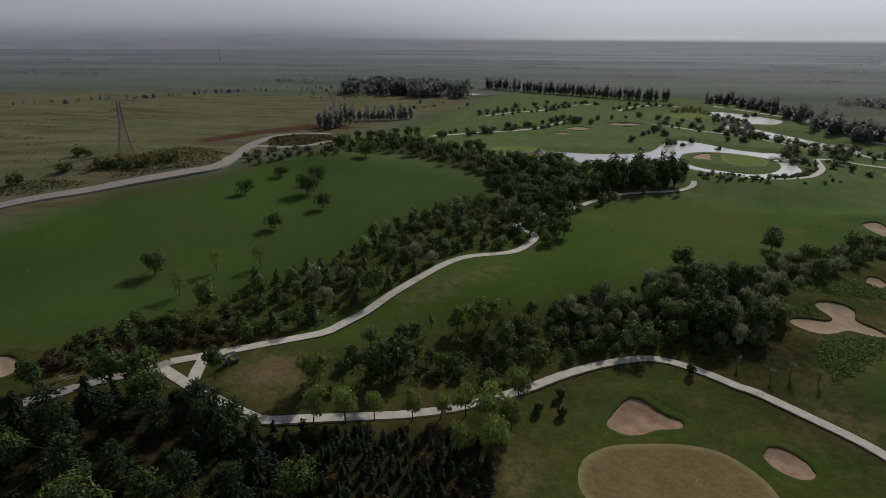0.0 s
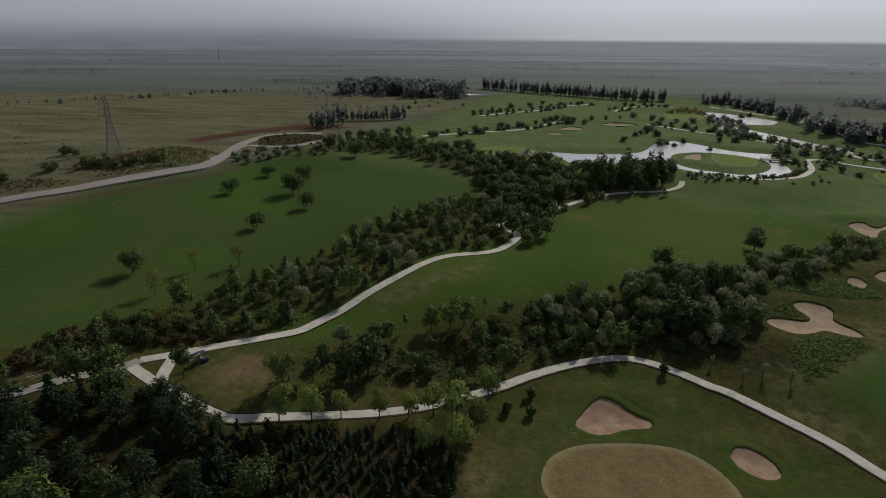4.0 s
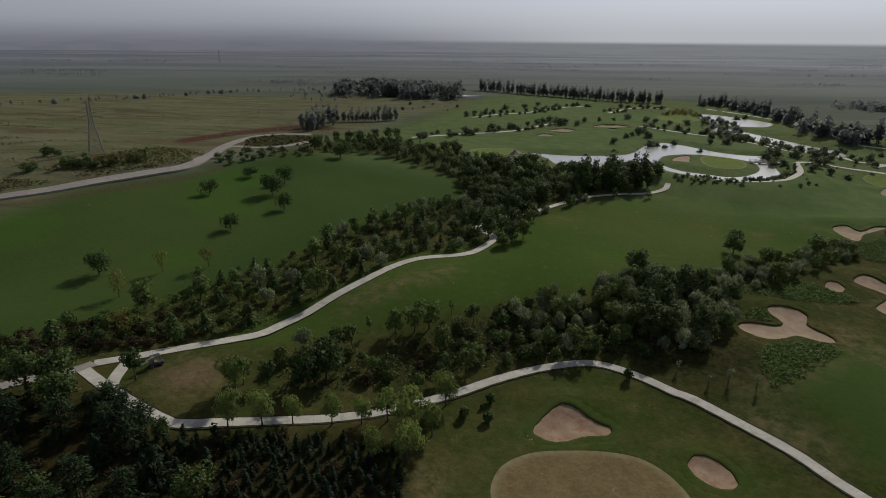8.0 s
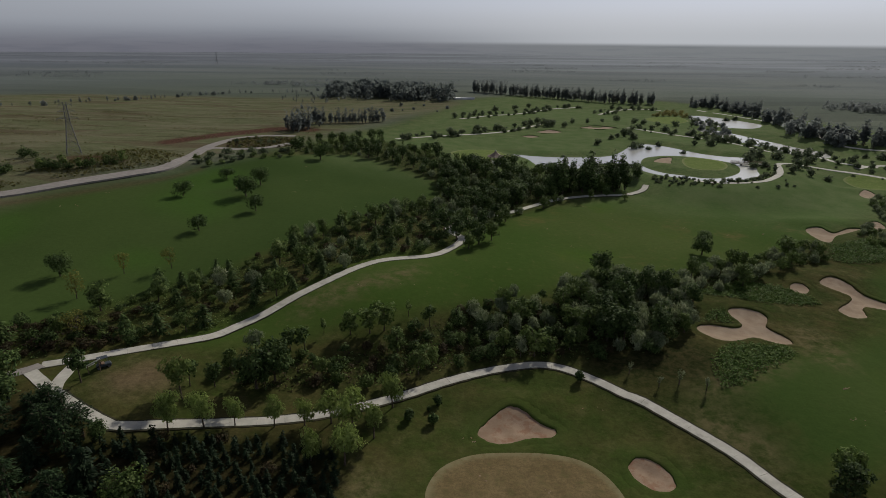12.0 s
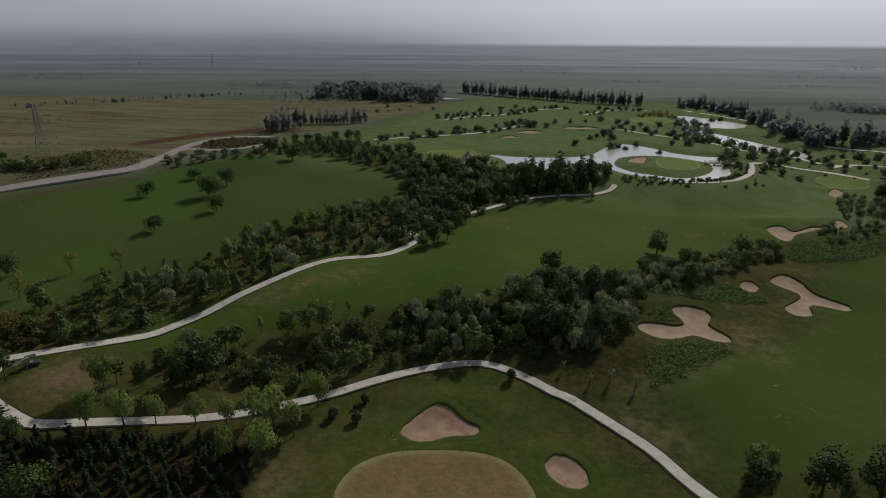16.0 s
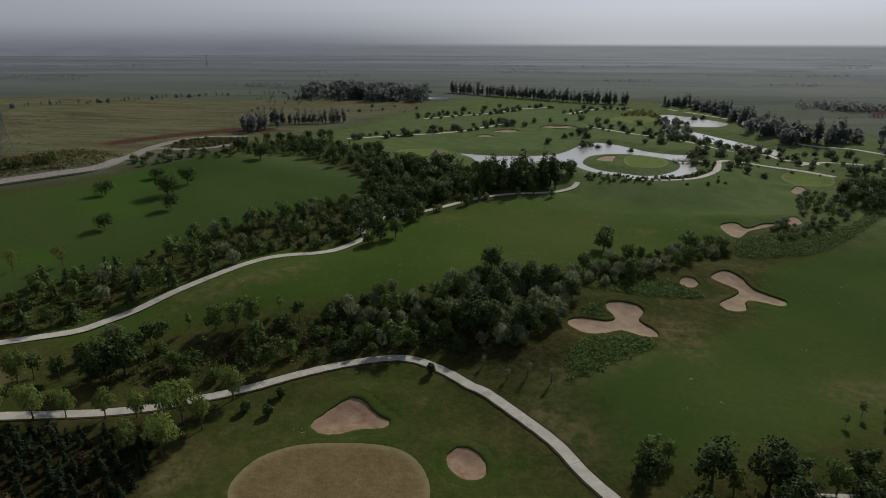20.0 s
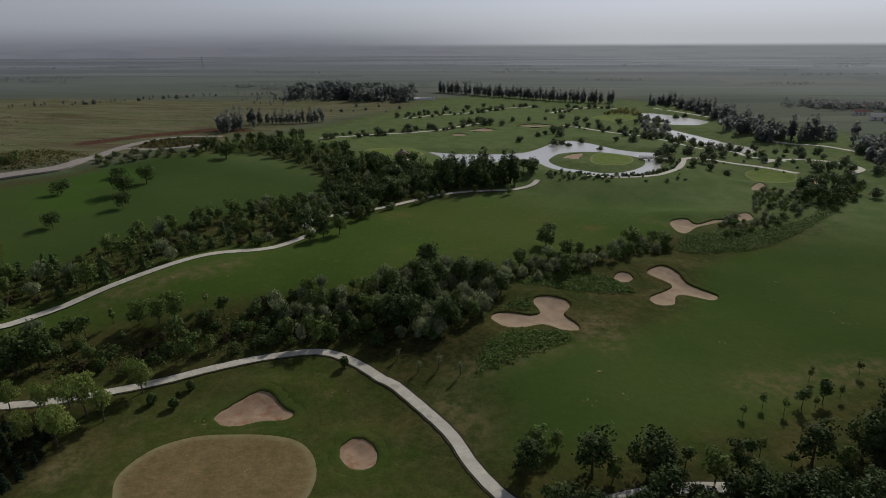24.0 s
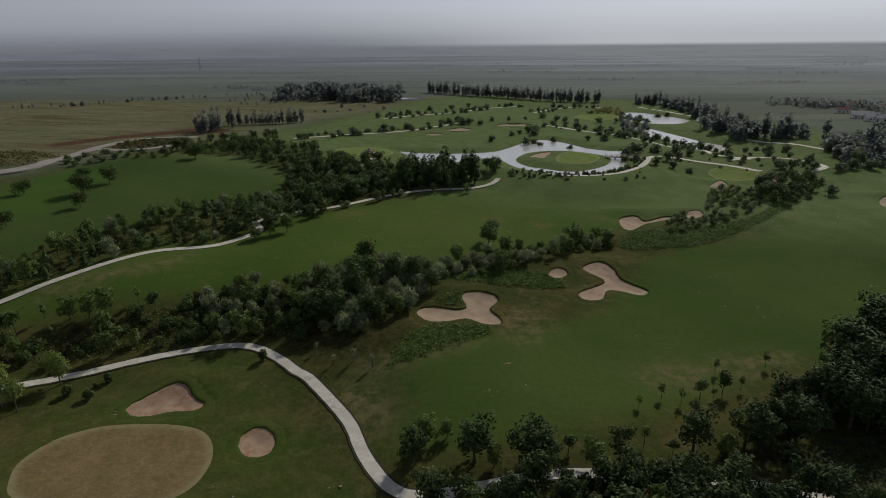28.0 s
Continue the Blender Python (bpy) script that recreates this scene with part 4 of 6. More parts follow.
for line, label in zip(GREEN_LINES[1:], ("bright green putting surface on the pond island", "bright green putting surface beside two bunkers", "pale putting green by the pavilion", "far pale putting green by the pond")):
    green(line, M_GREEN, label)
for n, p in (("edging_lower", PATH_LOWER), ("edging_upper", PATH_UPPER)):
    path(n, p, 2.75, "narrow dark strip along each edge of the cart path", M_EDGE, 0, 0.02, "path edge")
path("path_lower", PATH_LOWER, 2.0, "pale concrete cart path curving past the tan green", M_PATH, 4)
path("path_upper", PATH_UPPER, 2.25, "pale concrete cart path winding along the fairway", M_PATH, 4)
path("path_branch", LEG_B, 2.1, "pale concrete path at the fork", M_PATH, 4, 0.09)
path("path_fork", LEG_C, 2.1, "pale concrete path at the fork", M_PATH, 4, 0.11)
path("path_west", LEG_LEFT, 2.3, "worn sandy path running into the trees", M_ROAD, 4)
path("road", ROAD, 5.6, "wide pale concrete road at the edge of the course", M_ROAD, 6, 0.08, "road")
path("road_loop", ROAD_B, 4.2, "pale gravel turning loop off the road", M_ROAD, 6, 0.10, "road")
for n, p in (("path_lake", PATH_LAKE), ("path_far", PATH_FAR), ("path_ridge", PATH_FAR2), ("path_bend", PATH_FAR3), ("path_dike", PATH_DIKE), ("path_pond", PATH_POND), ("path_east", PATH_RIGHT)):
    path(n, p, 2.8, "distant pale concrete cart path", M_PATH, 0, 0.06)


def water(name, line, level, label):
    """A level sheet that ends a little way inside the banks."""
    wide = curve([tuple(p) for p in line[::2]], True, 6.0)
    c = wide.mean(0)
    nxt, prv = np.roll(wide, -1, 0), np.roll(wide, 1, 0)
    t = nxt - prv
    t /= np.linalg.norm(t, axis=1)[:, None] + 1e-9
    turn = 1 if np.sum(wide[:, 0] * nxt[:, 1] - nxt[:, 0] * wide[:, 1]) > 0 else -1
    wide = wide + np.c_[t[:, 1], -t[:, 0]] * turn * 1.6
    return tagged(patch(name, wide, lambda x, y, d: 0 * x + level, M_WATER, None, 12.0), label, "water", kind="structure")


water("water_lake", LAKE_LINE, LAKE_LEVEL, "still silvery pond round a small green island")
water("water_pond", POND_LINE, POND_LEVEL, "bright pond beyond a far dike")
water("water_strip", STRIP_LINE, POND_LEVEL, "long bright strip of water behind a row of trees")


# ---- distance ----
def backdrop():
    # Glowing ring: distant land, haze and brighter eastern air painted as emission.
    s = Mat("hazy_distance")
    z = s.n.new("ShaderNodeSeparateXYZ")
    s.l.new(s.geo.outputs["Position"], z.inputs[0])
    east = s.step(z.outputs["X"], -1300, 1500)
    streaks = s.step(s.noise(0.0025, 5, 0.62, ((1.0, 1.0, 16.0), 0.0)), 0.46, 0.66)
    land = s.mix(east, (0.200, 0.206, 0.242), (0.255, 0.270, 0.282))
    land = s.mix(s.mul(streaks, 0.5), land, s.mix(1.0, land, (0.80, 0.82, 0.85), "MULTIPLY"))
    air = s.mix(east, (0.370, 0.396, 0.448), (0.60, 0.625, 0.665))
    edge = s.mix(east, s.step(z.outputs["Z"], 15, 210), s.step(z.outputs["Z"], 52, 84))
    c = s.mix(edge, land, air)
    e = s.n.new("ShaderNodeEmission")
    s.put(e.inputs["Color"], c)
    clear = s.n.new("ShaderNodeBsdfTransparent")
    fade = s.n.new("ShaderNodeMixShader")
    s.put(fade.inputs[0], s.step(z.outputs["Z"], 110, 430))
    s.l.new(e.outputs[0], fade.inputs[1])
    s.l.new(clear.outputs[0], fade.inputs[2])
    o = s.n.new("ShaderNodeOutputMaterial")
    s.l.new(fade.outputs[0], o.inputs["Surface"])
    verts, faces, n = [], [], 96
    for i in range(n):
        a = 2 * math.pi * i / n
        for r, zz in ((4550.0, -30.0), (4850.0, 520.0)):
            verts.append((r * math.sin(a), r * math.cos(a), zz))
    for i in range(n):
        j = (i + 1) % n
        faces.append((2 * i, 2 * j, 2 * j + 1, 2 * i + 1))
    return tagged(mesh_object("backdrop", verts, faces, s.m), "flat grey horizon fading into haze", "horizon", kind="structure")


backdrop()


# ---- trees and shrubs ----
def tube(points, radii, sides=6):
    verts, faces = [], []
    for k, (p, r) in enumerate(zip(points, radii)):
        for i in range(sides):
            a = 2 * math.pi * i / sides
            verts.append((p[0] + r * math.cos(a), p[1] + r * math.sin(a), p[2]))
        if k:
            for i in range(sides):
                j = (i + 1) % sides
                faces.append(((k - 1) * sides + i, (k - 1) * sides + j, k * sides + j, k * sides + i))
    return verts, faces


def join(pieces):
    verts, faces = [], []
    for v, f in pieces:
        n = len(verts)
        verts += v
        faces += [tuple(i + n for i in q) for q in f]
    return verts, faces


def trunk_mesh(rng, name, tall, girth, limbs, spread, split=0.45):
    """A tapered, slightly bent trunk with limbs that reach up into the crown."""
    bend = rng.uniform(-0.06, 0.06, 2) * tall
    spine = [(bend[0] * t * t, bend[1] * t * t, tall * t - 0.3 * (t == 0)) for t in (0, 0.12, 0.35, 0.65, 1.0)]
    pieces = [tube(spine, [girth * 1.5, girth, girth * 0.8, girth * 0.55, girth * 0.15], 7)]
    for k in range(limbs):
        a, t = rng.uniform(0, 6.28), rng.uniform(split, 0.85)
        s = (bend[0] * t * t, bend[1] * t * t, tall * t)
        r = spread * rng.uniform(0.45, 0.85)
        e = (s[0] + r * math.cos(a), s[1] + r * math.sin(a), s[2] + tall * rng.uniform(0.1, 0.28))
        m = ((s[0] + e[0]) / 2, (s[1] + e[1]) / 2, (s[2] + e[2]) / 2 - 0.03 * tall)
        pieces.append(tube([s, m, e], [girth * 0.42, girth * 0.3, girth * 0.08], 4))
    me = bpy.data.meshes.new(name)
    me.from_pydata(*(lambda v, f: (v, [], f))(*join(pieces)))
    me.materials.append(M_BARK)
    return me


def clump_mesh(rng, name, places, facing, sizes, material, stretch=None, share=2, drawn=2.0):
    """Many small ragged leaf sprays: each an uneven four-cornered blade, folded along its middle."""
    near_by = rng.normal(size=(len(places) * share, 3)) * np.repeat(sizes, share)[:, None] * 0.55
    places = np.repeat(places, share, axis=0) + near_by
    facing = np.repeat(facing, share, axis=0) + rng.normal(size=(len(places), 3)) * 0.25
    sizes = np.repeat(sizes, share) * 0.72 * rng.uniform(0.7, 1.25, len(places))
    n = len(places)
    facing = facing / (np.linalg.norm(facing, axis=1)[:, None] + 1e-9)
    if stretch is None:
        side = np.cross(facing, rng.normal(size=(n, 3)))
    else:
        stretch = np.repeat(stretch, share, axis=0)
        side = stretch - facing * np.sum(stretch * facing, axis=1)[:, None]
    side /= np.linalg.norm(side, axis=1)[:, None] + 1e-9
    other = np.cross(facing, side)
    verts = np.zeros((n, 4, 3))
    long = 1.25 if stretch is None else drawn
    for k in range(4):
        a = math.pi / 2 * (k + rng.uniform(-0.3, 0.3, n))
        r = sizes * rng.uniform(0.6, 1.2, n)
        fold = sizes * (rng.uniform(0.0, 0.25, n) if k % 2 == 0 else rng.uniform(-0.45, -0.05, n))
        verts[:, k] = places + side * (r * np.cos(a) * long)[:, None] + other * (r * np.sin(a))[:, None] + facing * fold[:, None]
    base = (np.arange(n) * 4)[:, None, None]
    faces = (base + np.array([(0, 1, 2), (0, 2, 3)])).reshape(-1, 3)
    me = bpy.data.meshes.new(name)
    me.vertices.add(n * 4)
    me.vertices.foreach_set("co", verts.reshape(-1).astype(np.float32))
    me.loops.add(len(faces) * 3)
    me.loops.foreach_set("vertex_index", faces.reshape(-1).astype(np.int32))
    me.polygons.add(len(faces))
    me.polygons.foreach_set("loop_start", np.arange(0, len(faces) * 3, 3, dtype=np.int32))
    me.update(calc_edges=True)
    me.materials.append(material)
    return me


def lobed(rng, n, lobes, low=0.45):
    """Places over a crown made of overlapping lobes (centre, radii), thicker towards the outside, with gaps."""
    vol = np.array([r[0] * r[1] * r[2] for _, r in lobes]) ** 0.7
    pick = rng.choice(len(lobes), n, p=vol / vol.sum())
    c, r = np.array([l[0] for l in lobes])[pick], np.array([l[1] for l in lobes])[pick]
    d = rng.normal(size=(n, 3))
    d /= np.linalg.norm(d, axis=1)[:, None]
    k = low + (1 - low) * rng.uniform(0, 1, n) ** 0.55
    k *= 1 + 0.14 * np.sin(d[:, 0] * 7 + pick) * np.sin(d[:, 2] * 6 + 2 * pick)
    return c + d * r * k[:, None], d + np.array([0, 0, 0.45]) + rng.normal(size=(n, 3)) * 0.35


def round_lobes(rng, tall, wide, base, count):
    out = [((0, 0, base + (tall - base) * 0.5), (wide * 0.7, wide * 0.7, (tall - base) * 0.5))]
    top = 0.88 if base > 0.5 else 0.66
    for k in range(count):
        a = 2 * math.pi * (k + rng.uniform(-0.3, 0.3)) / count
        q, h = wide * rng.uniform(0.25, 0.7), base + (tall - base) * rng.uniform(0.12, top)
        s = wide * rng.uniform(0.28, 0.6)
        out.append(((q * math.cos(a), q * math.sin(a), h), (s, s, s * rng.uniform(0.65, 0.95))))
    return out


KINDS = {}


def kind_round(key, leaf, tall, wide, base, n, size, girth=0.13, limbs=5, count=6, variants=3, gaps=0.45, share=2):
    rng = np.random.default_rng(sum(map(ord, key)))
    KINDS[key] = []
    for v in range(variants):
        p, f = lobed(rng, n, round_lobes(rng, tall * rng.uniform(0.92, 1.08), wide * rng.uniform(0.9, 1.15), base, count), gaps)
        p[:, 2] = np.maximum(p[:, 2], 0.12)
        KINDS[key].append((trunk_mesh(rng, "trunk", tall * 0.8, girth, limbs, wide), clump_mesh(rng, "crown", p, f, size * rng.uniform(0.6, 1.3, n), leaf, None, share)))


def kind_conifer(key, leaf, tall, wide, base, tiers, per, size, girth=0.12, variants=3, ragged=0.25, power=1.0):
    rng = np.random.default_rng(sum(map(ord, key)))
    KINDS[key] = []
    for v in range(variants):
        places, face, along = [], [], []
        for k in range(tiers):
            t = (k + 0.3) / tiers
            z, r = base + (tall - base) * t, wide * (1 - t) ** power + 0.12
            m = max(3, int(per * (1 - 0.75 * t)))
            for i in range(m):
                a = 2 * math.pi * (i + rng.uniform(-0.4, 0.4)) / m + k * 1.3
                reach_out = r * rng.uniform(1 - ragged, 1 + ragged)
                for q in (0.38, 0.78):
                    places.append((reach_out * q * math.cos(a), reach_out * q * math.sin(a), z - reach_out * q * 0.22 + rng.uniform(-0.1, 0.1)))
                    face.append((0.55 * math.cos(a), 0.55 * math.sin(a), 1.0))
                    along.append((math.cos(a), math.sin(a), -0.12))
        places, face, along = np.array(places), np.array(face) + rng.normal(size=(len(face), 3)) * 0.25, np.array(along)
        KINDS[key].append((trunk_mesh(rng, "trunk", tall * 0.97, girth, 0, wide), clump_mesh(rng, "crown", places, face, size * rng.uniform(0.7, 1.25, len(places)), leaf, along)))


def kind_willow(key, leaf, tall, wide, n, size, variants=3):
    rng = np.random.default_rng(sum(map(ord, key)))
    KINDS[key] = []
    for v in range(variants):
        p, f = lobed(rng, n, round_lobes(rng, tall, wide, tall * 0.34, 6), 0.35)
        down = np.tile([0.0, 0.0, -1.0], (n, 1)) + rng.normal(size=(n, 3)) * 0.35 + np.c_[p[:, :2] * 0.25, np.zeros(n)]
        face = np.c_[p[:, :2], 0.4 + 0 * p[:, 0]] + rng.normal(size=(n, 3)) * 0.5
        KINDS[key].append((trunk_mesh(rng, "trunk", tall * 0.8, 0.10, 6, wide, 0.35), clump_mesh(rng, "crown", p, face, size * rng.uniform(0.6, 1.2, n), leaf, down)))


def kind_feather(key, leaf, tall, wide, n, size, variants=4):
    """A broad evergreen of flat feathery sprays that reach outwards and droop at their ends."""
    rng = np.random.default_rng(sum(map(ord, key)))
    KINDS[key] = []
    for v in range(variants):
        lobes = [((0, 0, tall * 0.55), (wide * 0.45, wide * 0.45, tall * 0.44))]
        for k in range(17):
            a, t = 2.4 * k + rng.uniform(-0.4, 0.4), (k + 0.5) / 17
            r = wide * (1.05 - t) ** 0.6 * rng.uniform(0.55, 0.85)
            lobes.append(((r * math.cos(a), r * math.sin(a), tall * (0.10 + 0.84 * t)), (wide * 0.36, wide * 0.36, tall * 0.075)))
        p, f = lobed(rng, n, lobes, 0.3)
        p[:, 2] = np.maximum(p[:, 2], 0.2)
        out = np.c_[p[:, :2], -0.25 - 0.1 * rng.uniform(0, 1, n)] + rng.normal(size=(n, 3)) * 0.35
        face = np.c_[p[:, :2] * 0.12, 1.0 + 0 * p[:, 0]] + rng.normal(size=(n, 3)) * 0.3
        KINDS[key].append((trunk_mesh(rng, "trunk", tall * 0.92, 0.2, 7, wide, 0.2), clump_mesh(rng, "crown", p, face, size * rng.uniform(0.6, 1.3, n), leaf, out)))


def kind_spiky(key, leaf, tall, wide, n, size, variants=3):
    """A shrub of upright shoots that fan outwards."""
    rng = np.random.default_rng(sum(map(ord, key)))
    KINDS[key] = []
    for v in range(variants):
        p, f = lobed(rng, n, round_lobes(rng, tall, wide, tall * 0.08, 8), 0.55)
        p[:, 2] = np.maximum(p[:, 2], 0.12)
        up = np.tile([0.0, 0.0, 1.0], (n, 1)) + rng.normal(size=(n, 3)) * 0.3 + np.c_[p[:, :2] * 0.4, np.zeros(n)]
        face = np.c_[p[:, :2], 0.5 + 0 * p[:, 0]] + rng.normal(size=(n, 3)) * 0.6
        KINDS[key].append((trunk_mesh(rng, "trunk", tall * 0.75, 0.07, 6, wide, 0.2), clump_mesh(rng, "crown", p, face, size * rng.uniform(0.6, 1.2, n), leaf, up, 2, 3.4)))


kind_round("broadleaf", L_DARK, 6.2, 2.6, 0.9, 460, 0.26, 0.16, 6, 12, 4, 0.45, 3)
kind_round("deep_tree", L_DEEP, 7.0, 2.4, 0.7, 470, 0.25, 0.18, 7, 13, 4, 0.45, 3)
kind_round("midleaf", L_MID, 4.6, 1.9, 0.9, 300, 0.235, 0.11, 5, 8, 4, 0.45, 3)
kind_round("broadleaf_low", L_DARK, 6.2, 2.6, 0.9, 300, 0.36, 0.16, 6, 12, 4, 0.45, 2)
kind_round("midleaf_low", L_MID, 4.6, 1.9, 0.9, 210, 0.31, 0.11, 5, 8, 4, 0.45, 2)
kind_round("shrub", L_MID, 2.3, 1.5, 0.15, 240, 0.2, 0.06, 4, 7, 4)
kind_round("dark_shrub", L_DARK, 2.6, 1.6, 0.15, 260, 0.2, 0.06, 4, 7, 4)
kind_spiky("silver_shrub", L_SILVER, 3.2, 1.6, 520, 0.13)
kind_round("standard", L_DARK, 3.6, 1.25, 1.5, 240, 0.2, 0.07, 4, 5)
kind_round("sparse", L_YELLOW, 5.4, 2.2, 1.2, 260, 0.18, 0.09, 8, 5, 3, 0.6)
kind_round("thin", L_MID, 3.6, 0.7, 1.2, 90, 0.2, 0.05, 3, 3)
kind_round("topiary", L_DARK, 2.0, 0.85, 0.1, 260, 0.19, 0.06, 0, 2, 2, 0.75)
kind_round("pine_shrub", L_PINE, 2.2, 1.4, 0.1, 120, 0.32, 0.06, 4, 5)
kind_round("brush", L_RUST, 1.6, 1.2, 0.1, 170, 0.17, 0.04, 4, 5)
kind_round("far_round", L_OUT, 3.9, 2.2, 0.12, 130, 0.5, 0.16, 3, 7, 4)
kind_round("far_shrub", L_OUT, 2.4, 1.6, 0.1, 90, 0.42, 0.08, 2, 5)
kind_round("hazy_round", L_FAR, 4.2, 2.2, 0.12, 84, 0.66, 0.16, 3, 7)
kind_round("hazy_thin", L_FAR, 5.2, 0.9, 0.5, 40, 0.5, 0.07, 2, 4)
kind_round("yellow_far", leaf_material("pale_yellow_leaves", (0.17, 0.165, 0.055), (0.26, 0.24, 0.09), (0.20, 0.21, 0.08), 0.5), 4.0, 2.2, 0.12, 90, 0.45, 0.12, 3, 6)
kind_conifer("pine", L_PINE, 6.5, 2.3, 0.9, 13, 14, 0.33, 0.15, 3, 0.4, 0.75)
kind_feather("cedar", L_CEDAR, 7.8, 3.3, 560, 0.22)
kind_conifer("sapling", L_PINE, 2.2, 0.55, 0.15, 9, 8, 0.16, 0.05)
kind_conifer("young_pine", L_DARK, 3.4, 1.35, 0.5, 9, 11, 0.25, 0.08, 3, 0.45, 0.7)
kind_round("poplar", L_DARK, 11.0, 1.75, 0.4, 420, 0.44, 0.22, 4, 11, 4, 0.45)
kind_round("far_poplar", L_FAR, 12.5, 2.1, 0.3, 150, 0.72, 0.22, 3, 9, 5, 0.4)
kind_willow("willow", L_WILLOW, 5.2, 1.75, 900, 0.13)
kind_round("round_tree", L_DARK, 4.5, 2.75, 1.3, 950, 0.21, 0.15, 7, 12, 4, 0.5)
kind_round("round_bush", L_MID, 4.4, 2.3, 0.3, 900, 0.2, 0.12, 5, 8, 2, 0.65)
kind_round("lone_tree", L_DARK, 5.4, 3.1, 1.0, 1200, 0.2, 0.16, 6, 4, 1, 0.6)
kind_willow("pale_thin", L_SILVER, 3.0, 0.7, 110, 0.1)
kind_willow("pale_willow", L_SILVER, 4.6, 1.5, 600, 0.15)

WORDS = {
    "pine_shrub": ("evergreen_shrub", "very dark low evergreen beneath the pines"),
    "round_tree": ("broadleaf_tree", "dark green round-crowned tree on mown grass"),
    "broadleaf": ("broadleaf_tree", "dark green broadleaf tree with a dense uneven crown"),
    "midleaf": ("young_tree", "mid-green young tree with an open leafy crown"),
    "round_bush": ("broadleaf_tree", "bright green rounded tree among the dark pines"),
    "lone_tree": ("broadleaf_tree", "dark round-crowned tree alone on the middle fairway"),
    "pale_thin": ("sapling", "slim pale sapling in rough grass by the path"),
    "deep_tree": ("broadleaf_tree", "tall dark broadleaf tree with a dense crown, deepened by painted shade"),
    "shrub": ("leafy_shrub", "mid-green leafy shrub in the planting belt"),
    "dark_shrub": ("evergreen_shrub", "dark green dense shrub in the planting belt"),
    "silver_shrub": ("pale_shrub", "grey-green shrub with upright pale shoots"),
    "standard": ("standard_tree", "small dark round-headed tree on a thin trunk"),
    "sparse": ("thin_tree", "sparse yellowing tree with bare thin branches"),
    "thin": ("young_tree", "slender young tree with a narrow crown"),
    "topiary": ("clipped_bush", "small dark clipped bush on the mown grass"),
    "brush": ("brush", "rusty brown dry brush on bare soil"),
    "far_round": ("tree", "distant dark green round-headed tree"),
    "far_shrub": ("low_shrub", "distant low green shrub"),
    "hazy_round": ("field_tree", "far grey-green tree standing in the fields"),
    "hazy_thin": ("field_sapling", "slim grey-green sapling along the field edge"),
    "yellow_far": ("tree", "distant yellowing round-headed tree in a thicket"),
    "pine": ("pine_tree", "dark needle-leaved pine with ragged tiers"),
    "cedar": ("cedar_tree", "tall feathery dark green cedar with spreading tiers"),
    "sapling": ("conifer_sapling", "narrow dark conifer sapling planted in a row"),
    "young_pine": ("young_pine", "small dark pine with short tiered branches"),
    "poplar": ("poplar_tree", "tall dark columnar poplar beside the pond"),
    "far_poplar": ("poplar_tree", "distant tall columnar poplar in a row"),
    "willow": ("willow_tree", "light green young willow with drooping shoots"),
    "pale_willow": ("willow_tree", "pale grey-green willow with drooping shoots"),
}
PLANT_RNG = np.random.default_rng(77)
SPOTS = []


def plant(key, x, y, size=1.0, group="", label=""):
    SPOTS.append((key, float(x), float(y), float(size), group, label))


def planted():
    """Sets all the plants at once, on the ground below them."""
    z = ground_height([s[1] for s in SPOTS], [s[2] for s in SPOTS])
    for (key, x, y, size, group, label), level in zip(SPOTS, z):
        name, words = WORDS[key]
        low = key + "_low"
        shapes = KINDS[low if y > 165 and low in KINDS else key]
        trunk, crown = shapes[int(PLANT_RNG.integers(len(shapes)))]
        base = new(name)
        turn, wide, lean = PLANT_RNG.uniform(0, 6.28), size * PLANT_RNG.uniform(0.9, 1.12), PLANT_RNG.normal(0, 0.03, 2)
        base.matrix_basis = Matrix.LocRotScale((x, y, level), Euler((lean[0], lean[1], turn)), (wide, wide, size))
        for part_name, me in (("trunk", trunk), ("crown", crown)):
            new(part_name, me).parent = base
        tagged(base, label or words, name.replace("_", " "), group)


def scatter(points, gap, mix, group, seed, keep_off=1.8, sizes=(0.75, 1.3)):
    """Plants spread over a patch of the plan, no nearer than gap, clear of the paths, sand and greens."""
    rng = np.random.default_rng(seed)
    line = curve(points, True, 4.0)
    low, high = line.min(0), line.max(0)
    area = (high - low).prod()
    x, y = rng.uniform(low[0], high[0], int(area / gap ** 2 * 2.5)), rng.uniform(low[1], high[1], int(area / gap ** 2 * 2.5))
    ok = reach(line, x, y) < 0.4
    x, y = x[ok], y[ok]
    ok = np.ones(len(x), bool)
    for other in PAVED:
        i = near(other, x, y, 4)
        if len(i):
            ok[i] &= reach(other, x[i], y[i], False) > keep_off + 1.0
    for other in BUNKER_LINES + GREEN_LINES:
        i = near(other, x, y, 3)
        if len(i):
            ok[i] &= reach(other, x[i], y[i]) > 1.2
    for other in (LAKE_LINE, STRIP_LINE, POND_LINE) if keep_off > 0 else ():
        i = near(other, x, y, 3)
        if len(i):
            ok[i] &= reach(other, x[i], y[i]) > 0.8
    x, y = x[ok], y[ok]
    kept = np.zeros((0, 2))
    names, odds = list(mix), np.array(list(mix.values()), float)
    for p in zip(x, y):
        if not len(kept) or np.min(np.sum((kept - p) ** 2, 1)) > gap * gap * rng.uniform(0.6, 1.5):
            kept = np.vstack([kept, p])
            plant(str(rng.choice(names, p=odds / odds.sum())), p[0], p[1], rng.uniform(*sizes), group)


